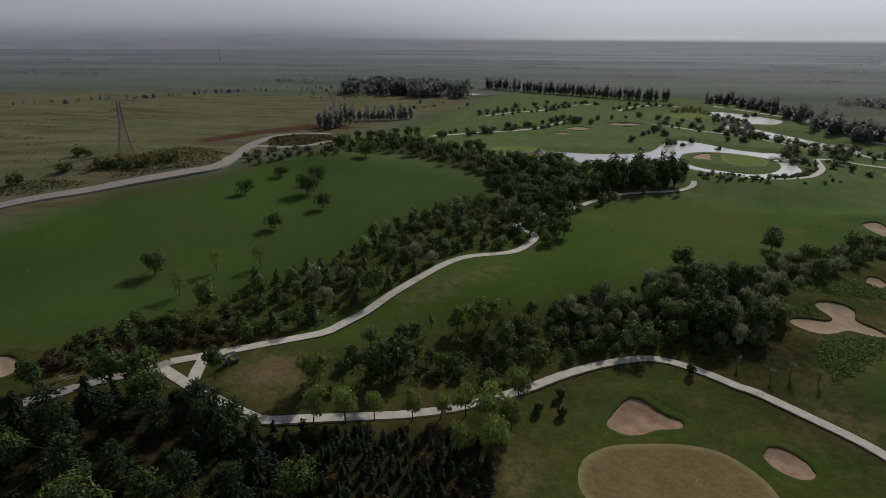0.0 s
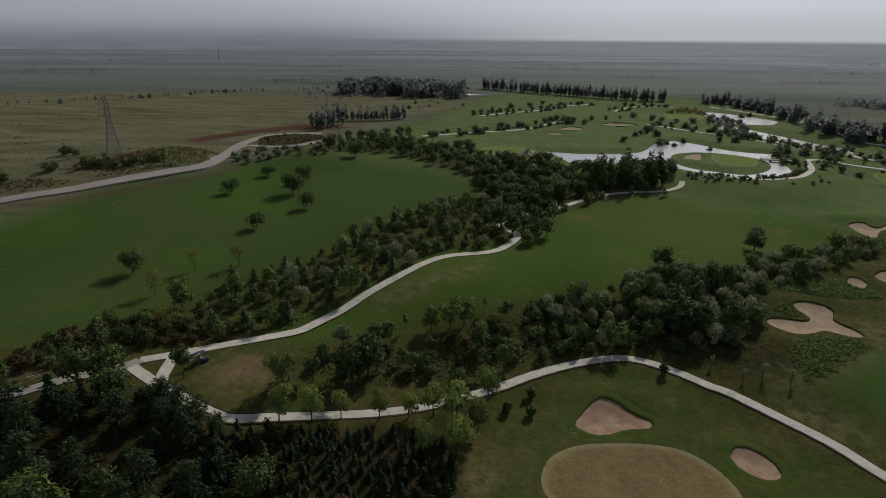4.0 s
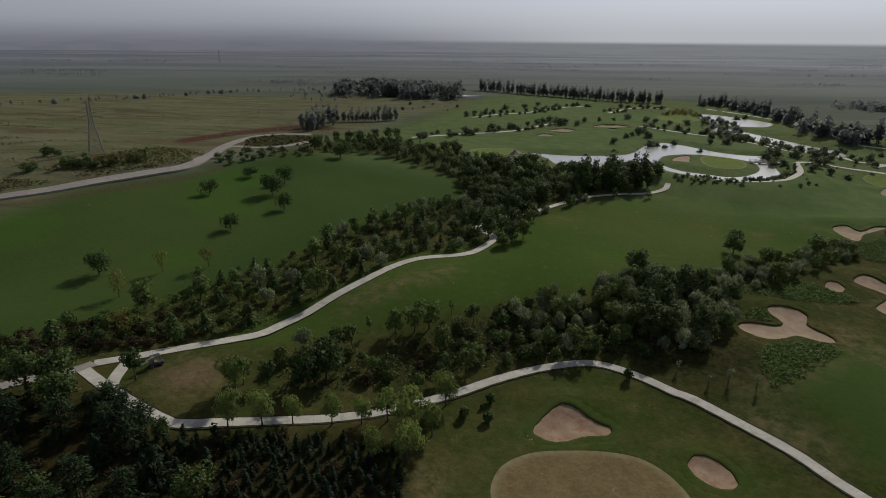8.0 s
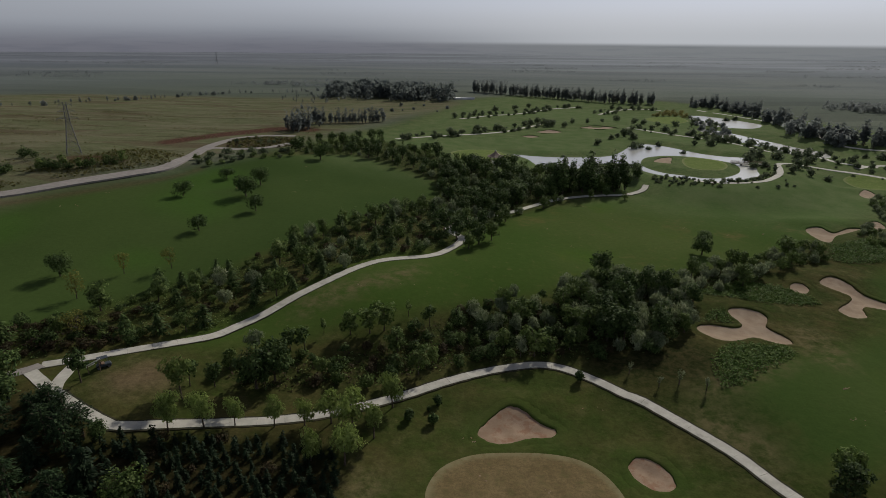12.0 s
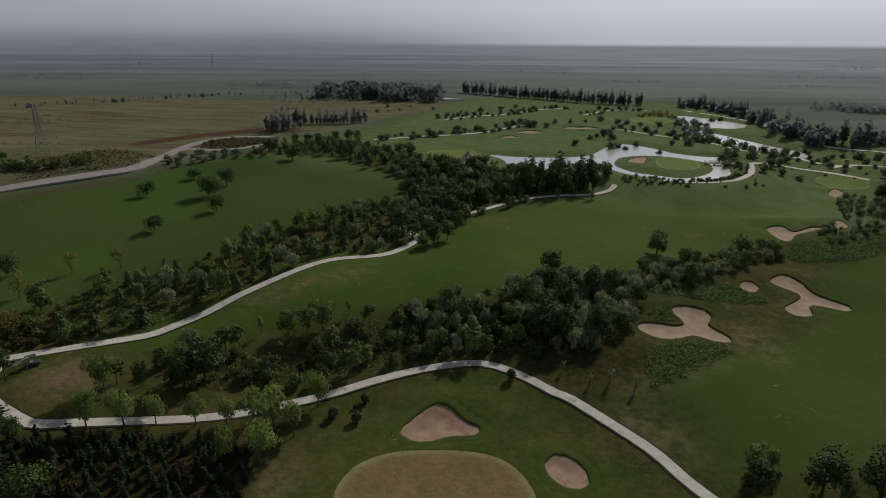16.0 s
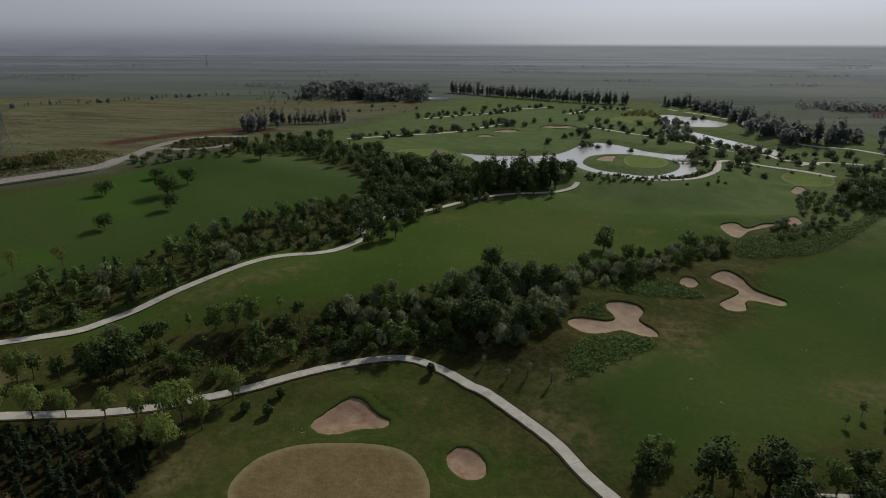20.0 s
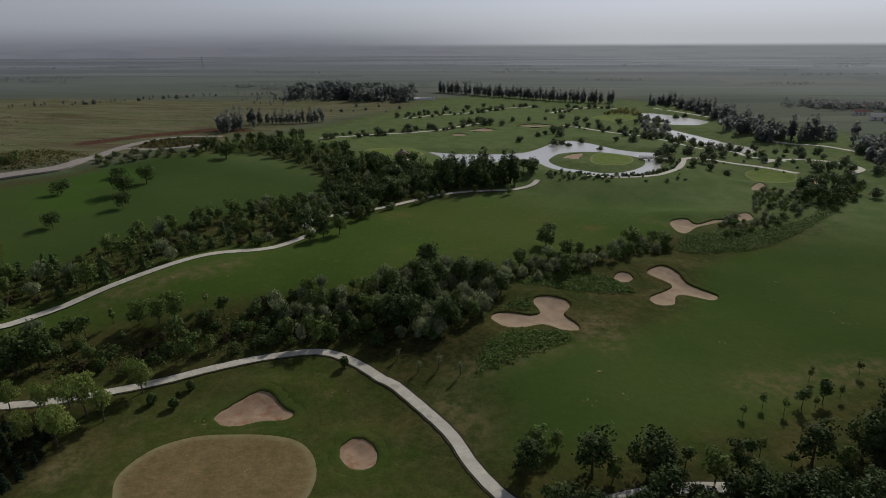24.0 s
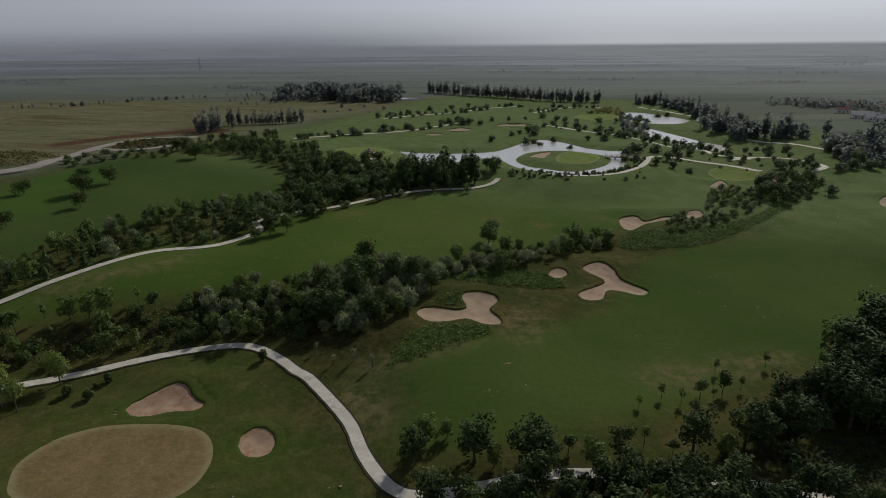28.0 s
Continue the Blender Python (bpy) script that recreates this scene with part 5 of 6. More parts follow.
PAVED = [curve(p, False, 2.0) for p in (PATH_UPPER, PATH_LOWER, LEG_B, LEG_C, LEG_LEFT, ROAD, ROAD_B, PATH_LAKE, PATH_FAR, PATH_DIKE, PATH_RIGHT)]


def ground_cover(name, areas, count, size, material, seed, label, tall=0.35, patchy=None):
    """Low leafy growth over patches of the plan, as one mass."""
    rng = np.random.default_rng(seed)
    xs, ys = [], []
    for points in areas:
        line = curve(points, True, 4.0)
        low, high = line.min(0), line.max(0)
        n = int(count * (high - low).prod())
        x, y = rng.uniform(low[0], high[0], n), rng.uniform(low[1], high[1], n)
        ok = reach(line, x, y) < rng.uniform(-1.5, 0.6, n)
        for other in PAVED:
            i = near(other, x, y, 3)
            if len(i):
                ok[i] &= reach(other, x[i], y[i], False) > 1.9
        for other in BUNKER_LINES:
            i = near(other, x, y, 2)
            if len(i):
                ok[i] &= reach(other, x[i], y[i]) > 0.5
        xs.append(x[ok])
        ys.append(y[ok])
    x, y = np.concatenate(xs), np.concatenate(ys)
    if patchy is not None:
        ok = np.array([noise.noise((a * 0.02, b * 0.075, 3.0)) > patchy for a, b in zip(x, y)], bool)
        x, y = x[ok], y[ok]
    p = np.c_[x, y, ground_height(x, y) + rng.uniform(0.05, tall, len(x))]
    f = np.tile([0.0, 0.0, 1.0], (len(x), 1)) + rng.normal(size=(len(x), 3)) * 0.4
    return tagged(new(name, clump_mesh(rng, name, p, f, size * rng.uniform(0.6, 1.4, len(x)), material)), label, "ground cover", kind="stuff")


RUST_CORNER = [(-66, 84), (-50, 95), (-38, 98), (-42, 104), (-56, 106), (-66, 96)]
# planting belts
scatter(BELT_A, 3.4, {"shrub": 3, "dark_shrub": 3.5, "young_pine": 4, "midleaf": 1.8, "silver_shrub": 1, "brush": 1.2, "sparse": 0.3}, "belt along the upper path", 1, sizes=(0.75, 1.45))
scatter(BELT_B, 4.2, {"broadleaf": 4, "midleaf": 2.6, "dark_shrub": 2, "silver_shrub": 1.5, "young_pine": 1, "thin": 0.8}, "wood beyond the west fairway", 2, sizes=(0.7, 1.15))
scatter(BELT_C, 3.1, {"dark_shrub": 4, "shrub": 2, "brush": 2, "midleaf": 2, "pale_willow": 1, "standard": 1.5}, "belt above the lower path", 3)
scatter(BELT_C3, 2.5, {"dark_shrub": 4, "shrub": 3, "brush": 2, "midleaf": 1.2, "silver_shrub": 2}, "belt above the lower path", 4)
scatter(BELT_C2, 2.25, {"silver_shrub": 7, "midleaf": 1.2, "dark_shrub": 2, "broadleaf": 1.2}, "dense thicket by the clover bunker", 5, sizes=(0.9, 1.4))
scatter(BELT_D, 2.6, {"silver_shrub": 4, "shrub": 3, "midleaf": 2}, "belt between the fairways", 6)
scatter(BELT_E, 3.0, {"silver_shrub": 4, "shrub": 2, "dark_shrub": 2.5, "midleaf": 0.8}, "belt between the fairways", 7, sizes=(0.6, 1.05))
scatter(SHRUBS_E, 2.2, {"shrub": 4, "silver_shrub": 2}, "belt between the fairways", 19, sizes=(0.6, 1.0))
scatter(BELT_E2, 2.9, {"broadleaf": 2, "dark_shrub": 3, "midleaf": 1.5, "silver_shrub": 1.5}, "clump by the far green", 8, sizes=(0.65, 1.05))
scatter(CLUMP_EAST, 6.0, {"hazy_round": 4, "far_round": 3, "far_poplar": 0.8}, "clump beyond the far green", 20, sizes=(1.1, 2.0))
scatter(POND_TREES, 6.5, {"far_round": 2, "hazy_round": 3}, "trees standing in the pond shallows", 22, -1.0, (0.7, 1.2))
scatter(LOOP_INNER, 2.6, {"brush": 3, "far_shrub": 1}, "scrub inside the road loop", 23, sizes=(0.4, 0.8))
scatter(BELT_F, 4.6, {"cedar": 6, "pine": 1.5, "broadleaf": 1.5}, "dark pine wood", 9, sizes=(0.75, 1.15))
scatter(FLOOR_F, 2.8, {"pine_shrub": 6, "brush": 1, "dark_shrub": 0.7, "sapling": 1}, "dark pine wood", 24, sizes=(0.4, 0.8))
scatter(BELT_F2, 1.42, {"sapling": 9, "brush": 0.8}, "conifer nursery", 10, sizes=(0.7, 1.35))
scatter(BELT_G, 3.9, {"deep_tree": 6, "midleaf": 1, "dark_shrub": 2.5, "silver_shrub": 0.6}, "wood by the lower path", 11, sizes=(0.75, 1.25))
scatter(BELT_K, 2.8, {"deep_tree": 1}, "tall dark wood by the east fairway", 27, sizes=(1.15, 1.6))
scatter(BELT_H, 4.0, {"broadleaf": 4, "midleaf": 2.5, "silver_shrub": 1}, "trees along the upper path", 14, sizes=(0.7, 1.1))
scatter(BELT_I, 4.0, {"broadleaf": 4, "midleaf": 3, "silver_shrub": 1}, "trees by the pond", 15, sizes=(0.8, 1.25))
scatter(BELT_J, 2.6, {"deep_tree": 4, "pine_shrub": 3, "dark_shrub": 1}, "wood by the lower path", 16, 0.3, (0.75, 1.15))
scatter(LOOP, 5.0, {"far_shrub": 3, "shrub": 1}, "shrubs round the road loop", 17)
scatter(RUST_CORNER, 2.1, {"brush": 5, "dark_shrub": 1.5}, "rusty brush by the path", 18)
scatter(POPLARS, 3.0, {"poplar": 3, "midleaf": 0.4}, "poplars by the pond", 12, sizes=(0.9, 1.35))
scatter(SHORE, 3.0, {"far_shrub": 3, "silver_shrub": 1}, "shrubs on the pond shore", 13, 0.6, (0.35, 0.8))

scatter(SHORE_BAND, 2.6, {"brush": 2, "far_shrub": 3, "shrub": 1.5}, "shrubs on the pond shore", 25, 0.4, (0.25, 0.6))
scatter(SHORE_EAST, 2.8, {"brush": 3, "far_shrub": 2, "dark_shrub": 1}, "shrubs on the pond shore", 26, 0.4, (0.3, 0.7))
# trees that stand by themselves
for i, (x, y) in enumerate(SPOT_FAIRWAY_TREES):
    plant("round_tree", x, y, (1.15, 0.85, 1.0, 1.1, 1.5, 1.35, 0.9, 1.4)[i], "trees on the west fairway", "dark round-crowned tree alone on the mown grass")
for x, y in SPOT_YELLOW:
    plant("sparse", x, y, 1.0, "trees on the west fairway")
plant("lone_tree", *SPOT_LONE[0], 1.12, "", "dark round-crowned tree alone on the middle fairway")
for i, (x, y) in enumerate(SPOT_WILLOWS):
    plant("willow", x, y, (1.4, 1.25, 1.0, 1.05, 0.95, 1.15, 1.5, 1.3, 1.4, 1.0, 1.15, 1.5)[i], "willows along the lower path")
for i, (x, y) in enumerate(SPOT_TOPIARY):
    plant("topiary", x, y, (1.05, 1.0, 1.05, 0.5)[i], "clipped bushes by the green")
plant("topiary", *SPOT_SHRUB17[0], 1.2, "", "small dark bush at the edge of the path")
for i, (x, y) in enumerate(SPOT_BIGDARK):
    plant("broadleaf", x, y, (1.5, 1.3)[i], "belt above the lower path")
for x, y in SPOT_STANDARDS:
    plant("standard", x, y, 1.4, "belt above the lower path")
for i, (x, y) in enumerate(SPOT_TRIO):
    plant("midleaf" if i < 3 else "thin", x, y, (1.2, 1.1, 1.2, 1.1, 1.0)[i], "belt above the lower path")
for i, (x, y) in enumerate(SPOT_BEND):
    plant("broadleaf" if i % 3 else "midleaf", x, y, 0.95 + 0.1 * (i % 4), "trees along the upper path")
front_rng = np.random.default_rng(53)
for p in curve([(34, 181), (44.8, 190.5), (53.3, 199.7), (62.8, 208.7), (71, 213.3), (80.5, 216), (92, 218)], False, 3.4):
    if front_rng.random() < 0.8:
        plant(("midleaf", "broadleaf", "silver_shrub")[int(front_rng.integers(3))], p[0] + front_rng.normal(0, 0.9), p[1] + front_rng.normal(0, 0.9), front_rng.uniform(0.6, 1.0), "trees along the upper path")
for i, (x, y) in enumerate(SPOT_ROAD_BUSHES):
    plant("dark_shrub" if i % 4 else "midleaf", x, y, 1.0 + 0.2 * (i * 3 % 4), "bushes beyond the road")
for i, (x, y) in enumerate(SPOT_FIELD_TREES):
    plant("hazy_round", x, y, 0.4 + 0.12 * (i * 7 % 5), "trees along the field edge")
row_rng = np.random.default_rng(52)
for i, p in enumerate(curve(SPOT_FIELD_ROW, False, 6.5)):
    if row_rng.random() < 0.72:
        plant("hazy_thin" if row_rng.random() < 0.75 else "hazy_round", p[0] + row_rng.normal(0, 2), p[1] + row_rng.normal(0, 2), row_rng.uniform(0.5, 1.15), "trees along the field edge")
scatter(GROVE, 11.0, {"hazy_thin": 1}, "saplings planted in the far field", 28, sizes=(0.5, 1.0))
for i, (x, y) in enumerate(SPOT_DIKE_ROW):
    plant("far_round", x, y, 0.85 + 0.14 * (i * 3 % 5), "trees along the dike")
for i, (x, y) in enumerate(SPOT_INNER + SPOT_SHORE_TREES):
    plant("far_round", x, y, 0.75 + 0.12 * (i * 5 % 6), "trees round the far holes")
for i, (x, y) in enumerate(SPOT_RIGHT_CLUMP):
    plant("far_round", x, y, 0.9 + 0.15 * (i % 4), "trees by the far green")
for i, (x, y) in enumerate(SPOT_RIGHT_FRONT):
    plant("standard" if i in (3, 5, 8, 14) else "midleaf" if i > 14 else "thin", x, y, 1.25 if i == 5 else 0.75 + 0.1 * (i % 4), "trees at the edge of the east fairway")
for i, (x, y) in enumerate(SPOT_EAST_TALL):
    plant(("deep_tree", "deep_tree", "midleaf")[i % 3], x, y, 0.85 + 0.12 * (i * 2 % 4), "wood by the lower path")
screen_rng = np.random.default_rng(54)
for p in curve([(86, 58), (97, 61), (105, 61.8), (118, 61.3), (126, 60)], False, 2.9):
    if screen_rng.random() < 0.82:
        plant("deep_tree", p[0] + screen_rng.normal(0, 0.5), p[1] + screen_rng.normal(-0.3, 0.4), screen_rng.uniform(0.55, 0.95), "wood by the lower path")
for i, (x, y) in enumerate(SPOT_SAPLINGS):
    plant("pale_thin", x, y, (1.0, 0.75, 0.8, 0.9)[i], "pale saplings by the lower path", "slim pale sapling in rough grass by the path")
scatter(YELLOW_FAR, 4.5, {"yellow_far": 1}, "yellowing thicket by the far pond", 29, sizes=(0.6, 1.1))
for i, (x, y) in enumerate(SPOT_WEST_TREES):
    plant("broadleaf", x, y, (1.15, 1.3, 0.9)[i], "dark pine wood", "dark green broadleaf tree beside the worn path")
plant("standard", *SPOT_FORK_TREE[0], 1.75, "", "dark round-headed tree on a bare trunk at the path fork")
for i, (x, y) in enumerate(SPOT_FRONT_BUSH):
    plant("round_bush", x, y, (1.25, 1.4)[i], "dark pine wood", "bright green rounded tree among the dark pines")
for i, (x, y) in enumerate(SPOT_FORK_WOOD):
    plant("broadleaf" if i == 2 else "cedar", x, y, (0.85, 0.8, 0.6, 0.75, 0.8, 0.75, 0.6)[i], "dark pine wood")
rows_rng = np.random.default_rng(21)
for k, line in enumerate((SPOT_ROW_FAR, SPOT_WOOD2, SPOT_WOOD3)):
    pts = curve(line, False, (2.0, 1.8, 4.0)[k])
    for p in pts:
        if k == 2 and rows_rng.random() < 0.25:
            continue
        for repeat in range((1, 1, 2)[k]):
            q = p + rows_rng.normal(0, (0.5, 2.0, 6.0)[k], 2)
            if k == 2 and rows_rng.random() < 0.6:
                plant("hazy_round", q[0], q[1], rows_rng.uniform(1.5, 2.3), "wood beyond the pond")
                continue
            plant("far_poplar", q[0], q[1], rows_rng.uniform(*((0.5, 0.95), (0.75, 1.25), (0.8, 1.25))[k]), ("poplar row by the far field", "poplar windbreak", "wood beyond the pond")[k])
for k in range(9):
    q = rows_rng.normal(0, 4.5, 2)
    plant("far_poplar", SPOT_CLUMP490[0][0] + q[0], SPOT_CLUMP490[0][1] + q[1], rows_rng.uniform(0.9, 1.25), "clump by the far field")
for a, b in zip(STRIP_LINE, np.roll(STRIP_LINE, -1, 0)):
    if (b - a)[0] < 0 and rows_rng.random() < 0.6:
        for repeat in range(2):
            q = a + rows_rng.normal(0, 1.2, 2) - (0, 2.5)
            plant("far_round" if rows_rng.random() < 0.7 else "hazy_round", q[0], q[1], rows_rng.uniform(0.3, 0.85), "trees along the strip of water")
lane_rng = np.random.default_rng(51)
for line, group in ((PATH_FAR, "trees round the far holes"), (PATH_FAR2, "trees round the far holes"), (PATH_LAKE, "shrubs on the pond shore"), (PATH_FAR3, "trees round the far holes"), (PATH_DIKE, "trees along the dike"), (PATH_RIGHT, "trees by the far green")):
    for a, b in zip(curve(line, False, 5.5)[:-1], curve(line, False, 5.5)[1:]):
        t = (b - a) / (np.linalg.norm(b - a) + 1e-9)
        for side in (1, -1):
            if lane_rng.random() < 0.66:
                q = a + np.array([-t[1], t[0]]) * side * lane_rng.uniform(3.5, 8.0) + lane_rng.normal(0, 1.5, 2)
                if reach(LAKE_LINE, q[:1], q[1:])[0] > 1 and reach(STRIP_LINE, q[:1], q[1:])[0] > 1:
                    plant("far_round" if lane_rng.random() < 0.6 and line is not PATH_LAKE else "far_shrub", q[0], q[1], lane_rng.uniform(0.3, 0.6) if line is PATH_LAKE else lane_rng.uniform(0.5, 1.25), group)
planted()


def far_wood(name, spots, tall, label, seed, girth=0.2, leaf=L_FAR, per=30):
    """Far woods as one mass of ragged crowns on short trunks."""
    rng = np.random.default_rng(seed)
    n = len(spots)
    z = ground_height(spots[:, 0], spots[:, 1])
    h = tall * rng.uniform(0.5, 1.15, n)
    k = rng.uniform(0.12, 1.0, (n, per))
    r = h[:, None] * girth * (1.1 - k) ** 0.5 + 0.3
    a = rng.uniform(0, 6.28, (n, per))
    p = np.stack([spots[:, :1] + r * np.cos(a) * 0.8, spots[:, 1:2] + r * np.sin(a) * 0.8, z[:, None] + h[:, None] * k], -1).reshape(-1, 3)
    f = np.stack([np.cos(a), np.sin(a), 0.6 + 0 * a], -1).reshape(-1, 3) + rng.normal(size=(n * per, 3)) * 0.3
    s = np.repeat(h * 0.14, per) * rng.uniform(0.7, 1.3, n * per)
    return tagged(new(name, clump_mesh(rng, name, p, f, s, leaf)), label, "wood", kind="stuff")


wood_rng = np.random.default_rng(31)
line = curve(SPOT_WOOD1, False, 1.0)
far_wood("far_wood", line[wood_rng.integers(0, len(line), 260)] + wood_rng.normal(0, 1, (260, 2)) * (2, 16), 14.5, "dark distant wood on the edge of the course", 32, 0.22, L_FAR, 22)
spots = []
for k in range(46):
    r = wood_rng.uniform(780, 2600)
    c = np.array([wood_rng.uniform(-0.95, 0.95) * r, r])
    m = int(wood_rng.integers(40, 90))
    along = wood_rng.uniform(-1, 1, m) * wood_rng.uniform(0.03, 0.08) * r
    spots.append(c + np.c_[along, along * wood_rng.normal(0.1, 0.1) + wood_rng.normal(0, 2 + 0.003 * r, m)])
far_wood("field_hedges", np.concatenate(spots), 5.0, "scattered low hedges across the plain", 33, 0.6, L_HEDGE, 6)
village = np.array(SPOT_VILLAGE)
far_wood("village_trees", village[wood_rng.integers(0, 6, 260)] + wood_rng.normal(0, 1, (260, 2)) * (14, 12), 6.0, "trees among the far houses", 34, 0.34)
ground_cover("undergrowth", [BELT_A, BELT_B, BELT_C, BELT_C2, BELT_C3, BELT_D], 1.7, 0.22, L_MID, 41, "low weeds and undergrowth beneath the belts")
ground_cover("scrub_growth", [SCRUB], 5.0, 0.24, L_PINE, 45, "coarse olive scrub beside the wood", 0.9, -0.2)
ground_cover("dry_brush", [BELT_C, RUST_CORNER, RUST_CORNER], 1.3, 0.25, L_RUST, 42, "rusty dry undergrowth on bare soil")
ground_cover("leafy_cover", [COVER_A, COVER_B, COVER_C, COVER_D], 17.0, 0.23, L_COVER, 43, "dense low leafy ground cover by the bunkers", 0.4)

DRY_FIELD = [(-260, 190), (-150, 200), (-108, 225), (-104, 300), (-60, 345), (-40, 420), (-120, 480), (-260, 420)]
ground_cover("dry_grass", [DRY_FIELD], 0.3, 0.36, leaf_material("dry_straw", (0.12, 0.12, 0.05), (0.21, 0.18, 0.09), (0.13, 0.15, 0.06), 0.4), 44, "dry tussocks across the fallow field", 0.45, 0.18)

ground_cover("verge_growth", [VERGE, LOOP_INNER], 1.6, 0.42, leaf_material("olive_weeds", (0.05, 0.062, 0.014), (0.12, 0.115, 0.036), (0.10, 0.075, 0.03), 0.4), 46, "coarse olive weeds on the road verge", 0.7, -0.35)

def divots():
    """Small scuffed patches of sand and straw on the mown turf."""
    rng = np.random.default_rng(61)
    spots = []
    for points, n in ((FAIRWAYS[0], 14), (FAIRWAYS[1], 22), (FAIRWAYS[2], 34), (FAIRWAYS[3], 12)):
        line = curve(points, True, 4.0)
        low, high = line.min(0), line.max(0)
        q = rng.uniform(low, high, (n * 3, 2))
        q = q[reach(line, q[:, 0], q[:, 1]) < -3][:n]
        spots.append(np.repeat(q, 4, axis=0) + rng.normal(0, 0.55, (len(q) * 4, 2)) * (1.6, 0.7))
    q = np.concatenate(spots)
    p = np.c_[q, ground_height(q[:, 0], q[:, 1]) + 0.05]
    f = np.tile([0.0, 0.0, 1.0], (len(q), 1)) + rng.normal(size=(len(q), 3)) * 0.06
    ob = new("divots", clump_mesh(rng, "divots", p, f, rng.uniform(0.10, 0.28, len(q)), M_SAND))
    return tagged(ob, "small pale scuffs and divots in the fairway turf", "divots", kind="stuff")


divots()


# ---- built things ----
def part(name, bm, material, parent, label=""):
    me = bpy.data.meshes.new(name)
    bmesh.ops.recalc_face_normals(bm, faces=bm.faces)
    bm.to_mesh(me)
    bm.free()
    me.materials.append(material)
    ob = new(name, me)
    ob.parent = parent
    return tagged(ob, label)


def block(size, at=(0, 0, 0), bevel=0.0, turn=0.0):
    bm = bmesh.new()
    bmesh.ops.create_cube(bm, size=1.0, matrix=Matrix.Translation(at) @ Matrix.Rotation(turn, 4, "Z") @ Matrix.Diagonal((*size, 1)))
    if bevel:
        bmesh.ops.bevel(bm, geom=bm.edges[:], offset=bevel, segments=1, affect="EDGES")
    return bm


def beam(bm, a, b, r):
    """A square steel bar between two points."""
    a, b = Vector(a), Vector(b)
    q = (b - a).to_track_quat("Z", "Y").to_matrix().to_4x4()
    m = Matrix.Translation((a + b) / 2) @ q @ Matrix.Diagonal((r, r, (b - a).length, 1))
    bmesh.ops.create_cube(bm, size=1.0, matrix=m)


def pylon(x, y, tall, turn, label):
    """A lattice tower: four tapering legs, crossed bracing and three pairs of arms."""
    base = new("transmission_tower")
    base.matrix_basis = pose(x, y, height(x, y) - 0.3, 0, 0, turn)
    foot, waist, head = 2.6, 0.75, 0.5

    def corner(k, z):
        t = z / tall
        w = foot + (waist - foot) * min(t / 0.62, 1.0) if t < 0.62 else waist + (head - waist) * (t - 0.62) / 0.38
        return (w * (1 if k in (0, 1) else -1), w * (1 if k in (1, 2) else -1), z)

    for k in range(4):
        bm = bmesh.new()
        for z0, z1 in ((0, 0.62 * tall), (0.62 * tall, tall)):
            beam(bm, corner(k, z0), corner(k, z1), 0.16)
        part("leg", bm, M_STEEL, base)
    levels = [tall * v for v in (0, 0.18, 0.33, 0.46, 0.56, 0.64, 0.72, 0.80, 0.88, 0.96)]
    for z0, z1 in zip(levels[:-1], levels[1:]):
        bm = bmesh.new()
        for k in range(4):
            j = (k + 1) % 4
            beam(bm, corner(k, z0), corner(j, z1), 0.08)
            beam(bm, corner(j, z0), corner(k, z1), 0.08)
            beam(bm, corner(k, z1), corner(j, z1), 0.08)
        part("bracing", bm, M_STEEL, base)
    for z, out in ((0.70, 3.6), (0.83, 3.0), (0.95, 2.3)):
        for side in (1, -1):
            bm = bmesh.new()
            for k in (-0.5, 0.5):
                beam(bm, (side * 0.5, k, tall * z), (side * out, 0, tall * z), 0.10)
                beam(bm, (side * 0.5, k, tall * (z + 0.05)), (side * out, 0, tall * z), 0.09)
            arm = part("crossarm", bm, M_STEEL, base)
            bm = bmesh.new()
            for k in range(5):
                bmesh.ops.create_cone(bm, segments=8, radius1=0.11, radius2=0.05, depth=0.12, cap_ends=True, matrix=Matrix.Translation((side * out, 0, tall * z - 0.15 - 0.16 * k)))
            part("insulator", bm, M_TILE, arm)
    return tagged(base, label, "transmission tower")


pylon(*SPOT_PYLON[0], 20.5, 35, "grey lattice steel transmission tower in the dry field")
pylon(-560, 1560, 30, 35, "far lattice transmission tower on the plain")


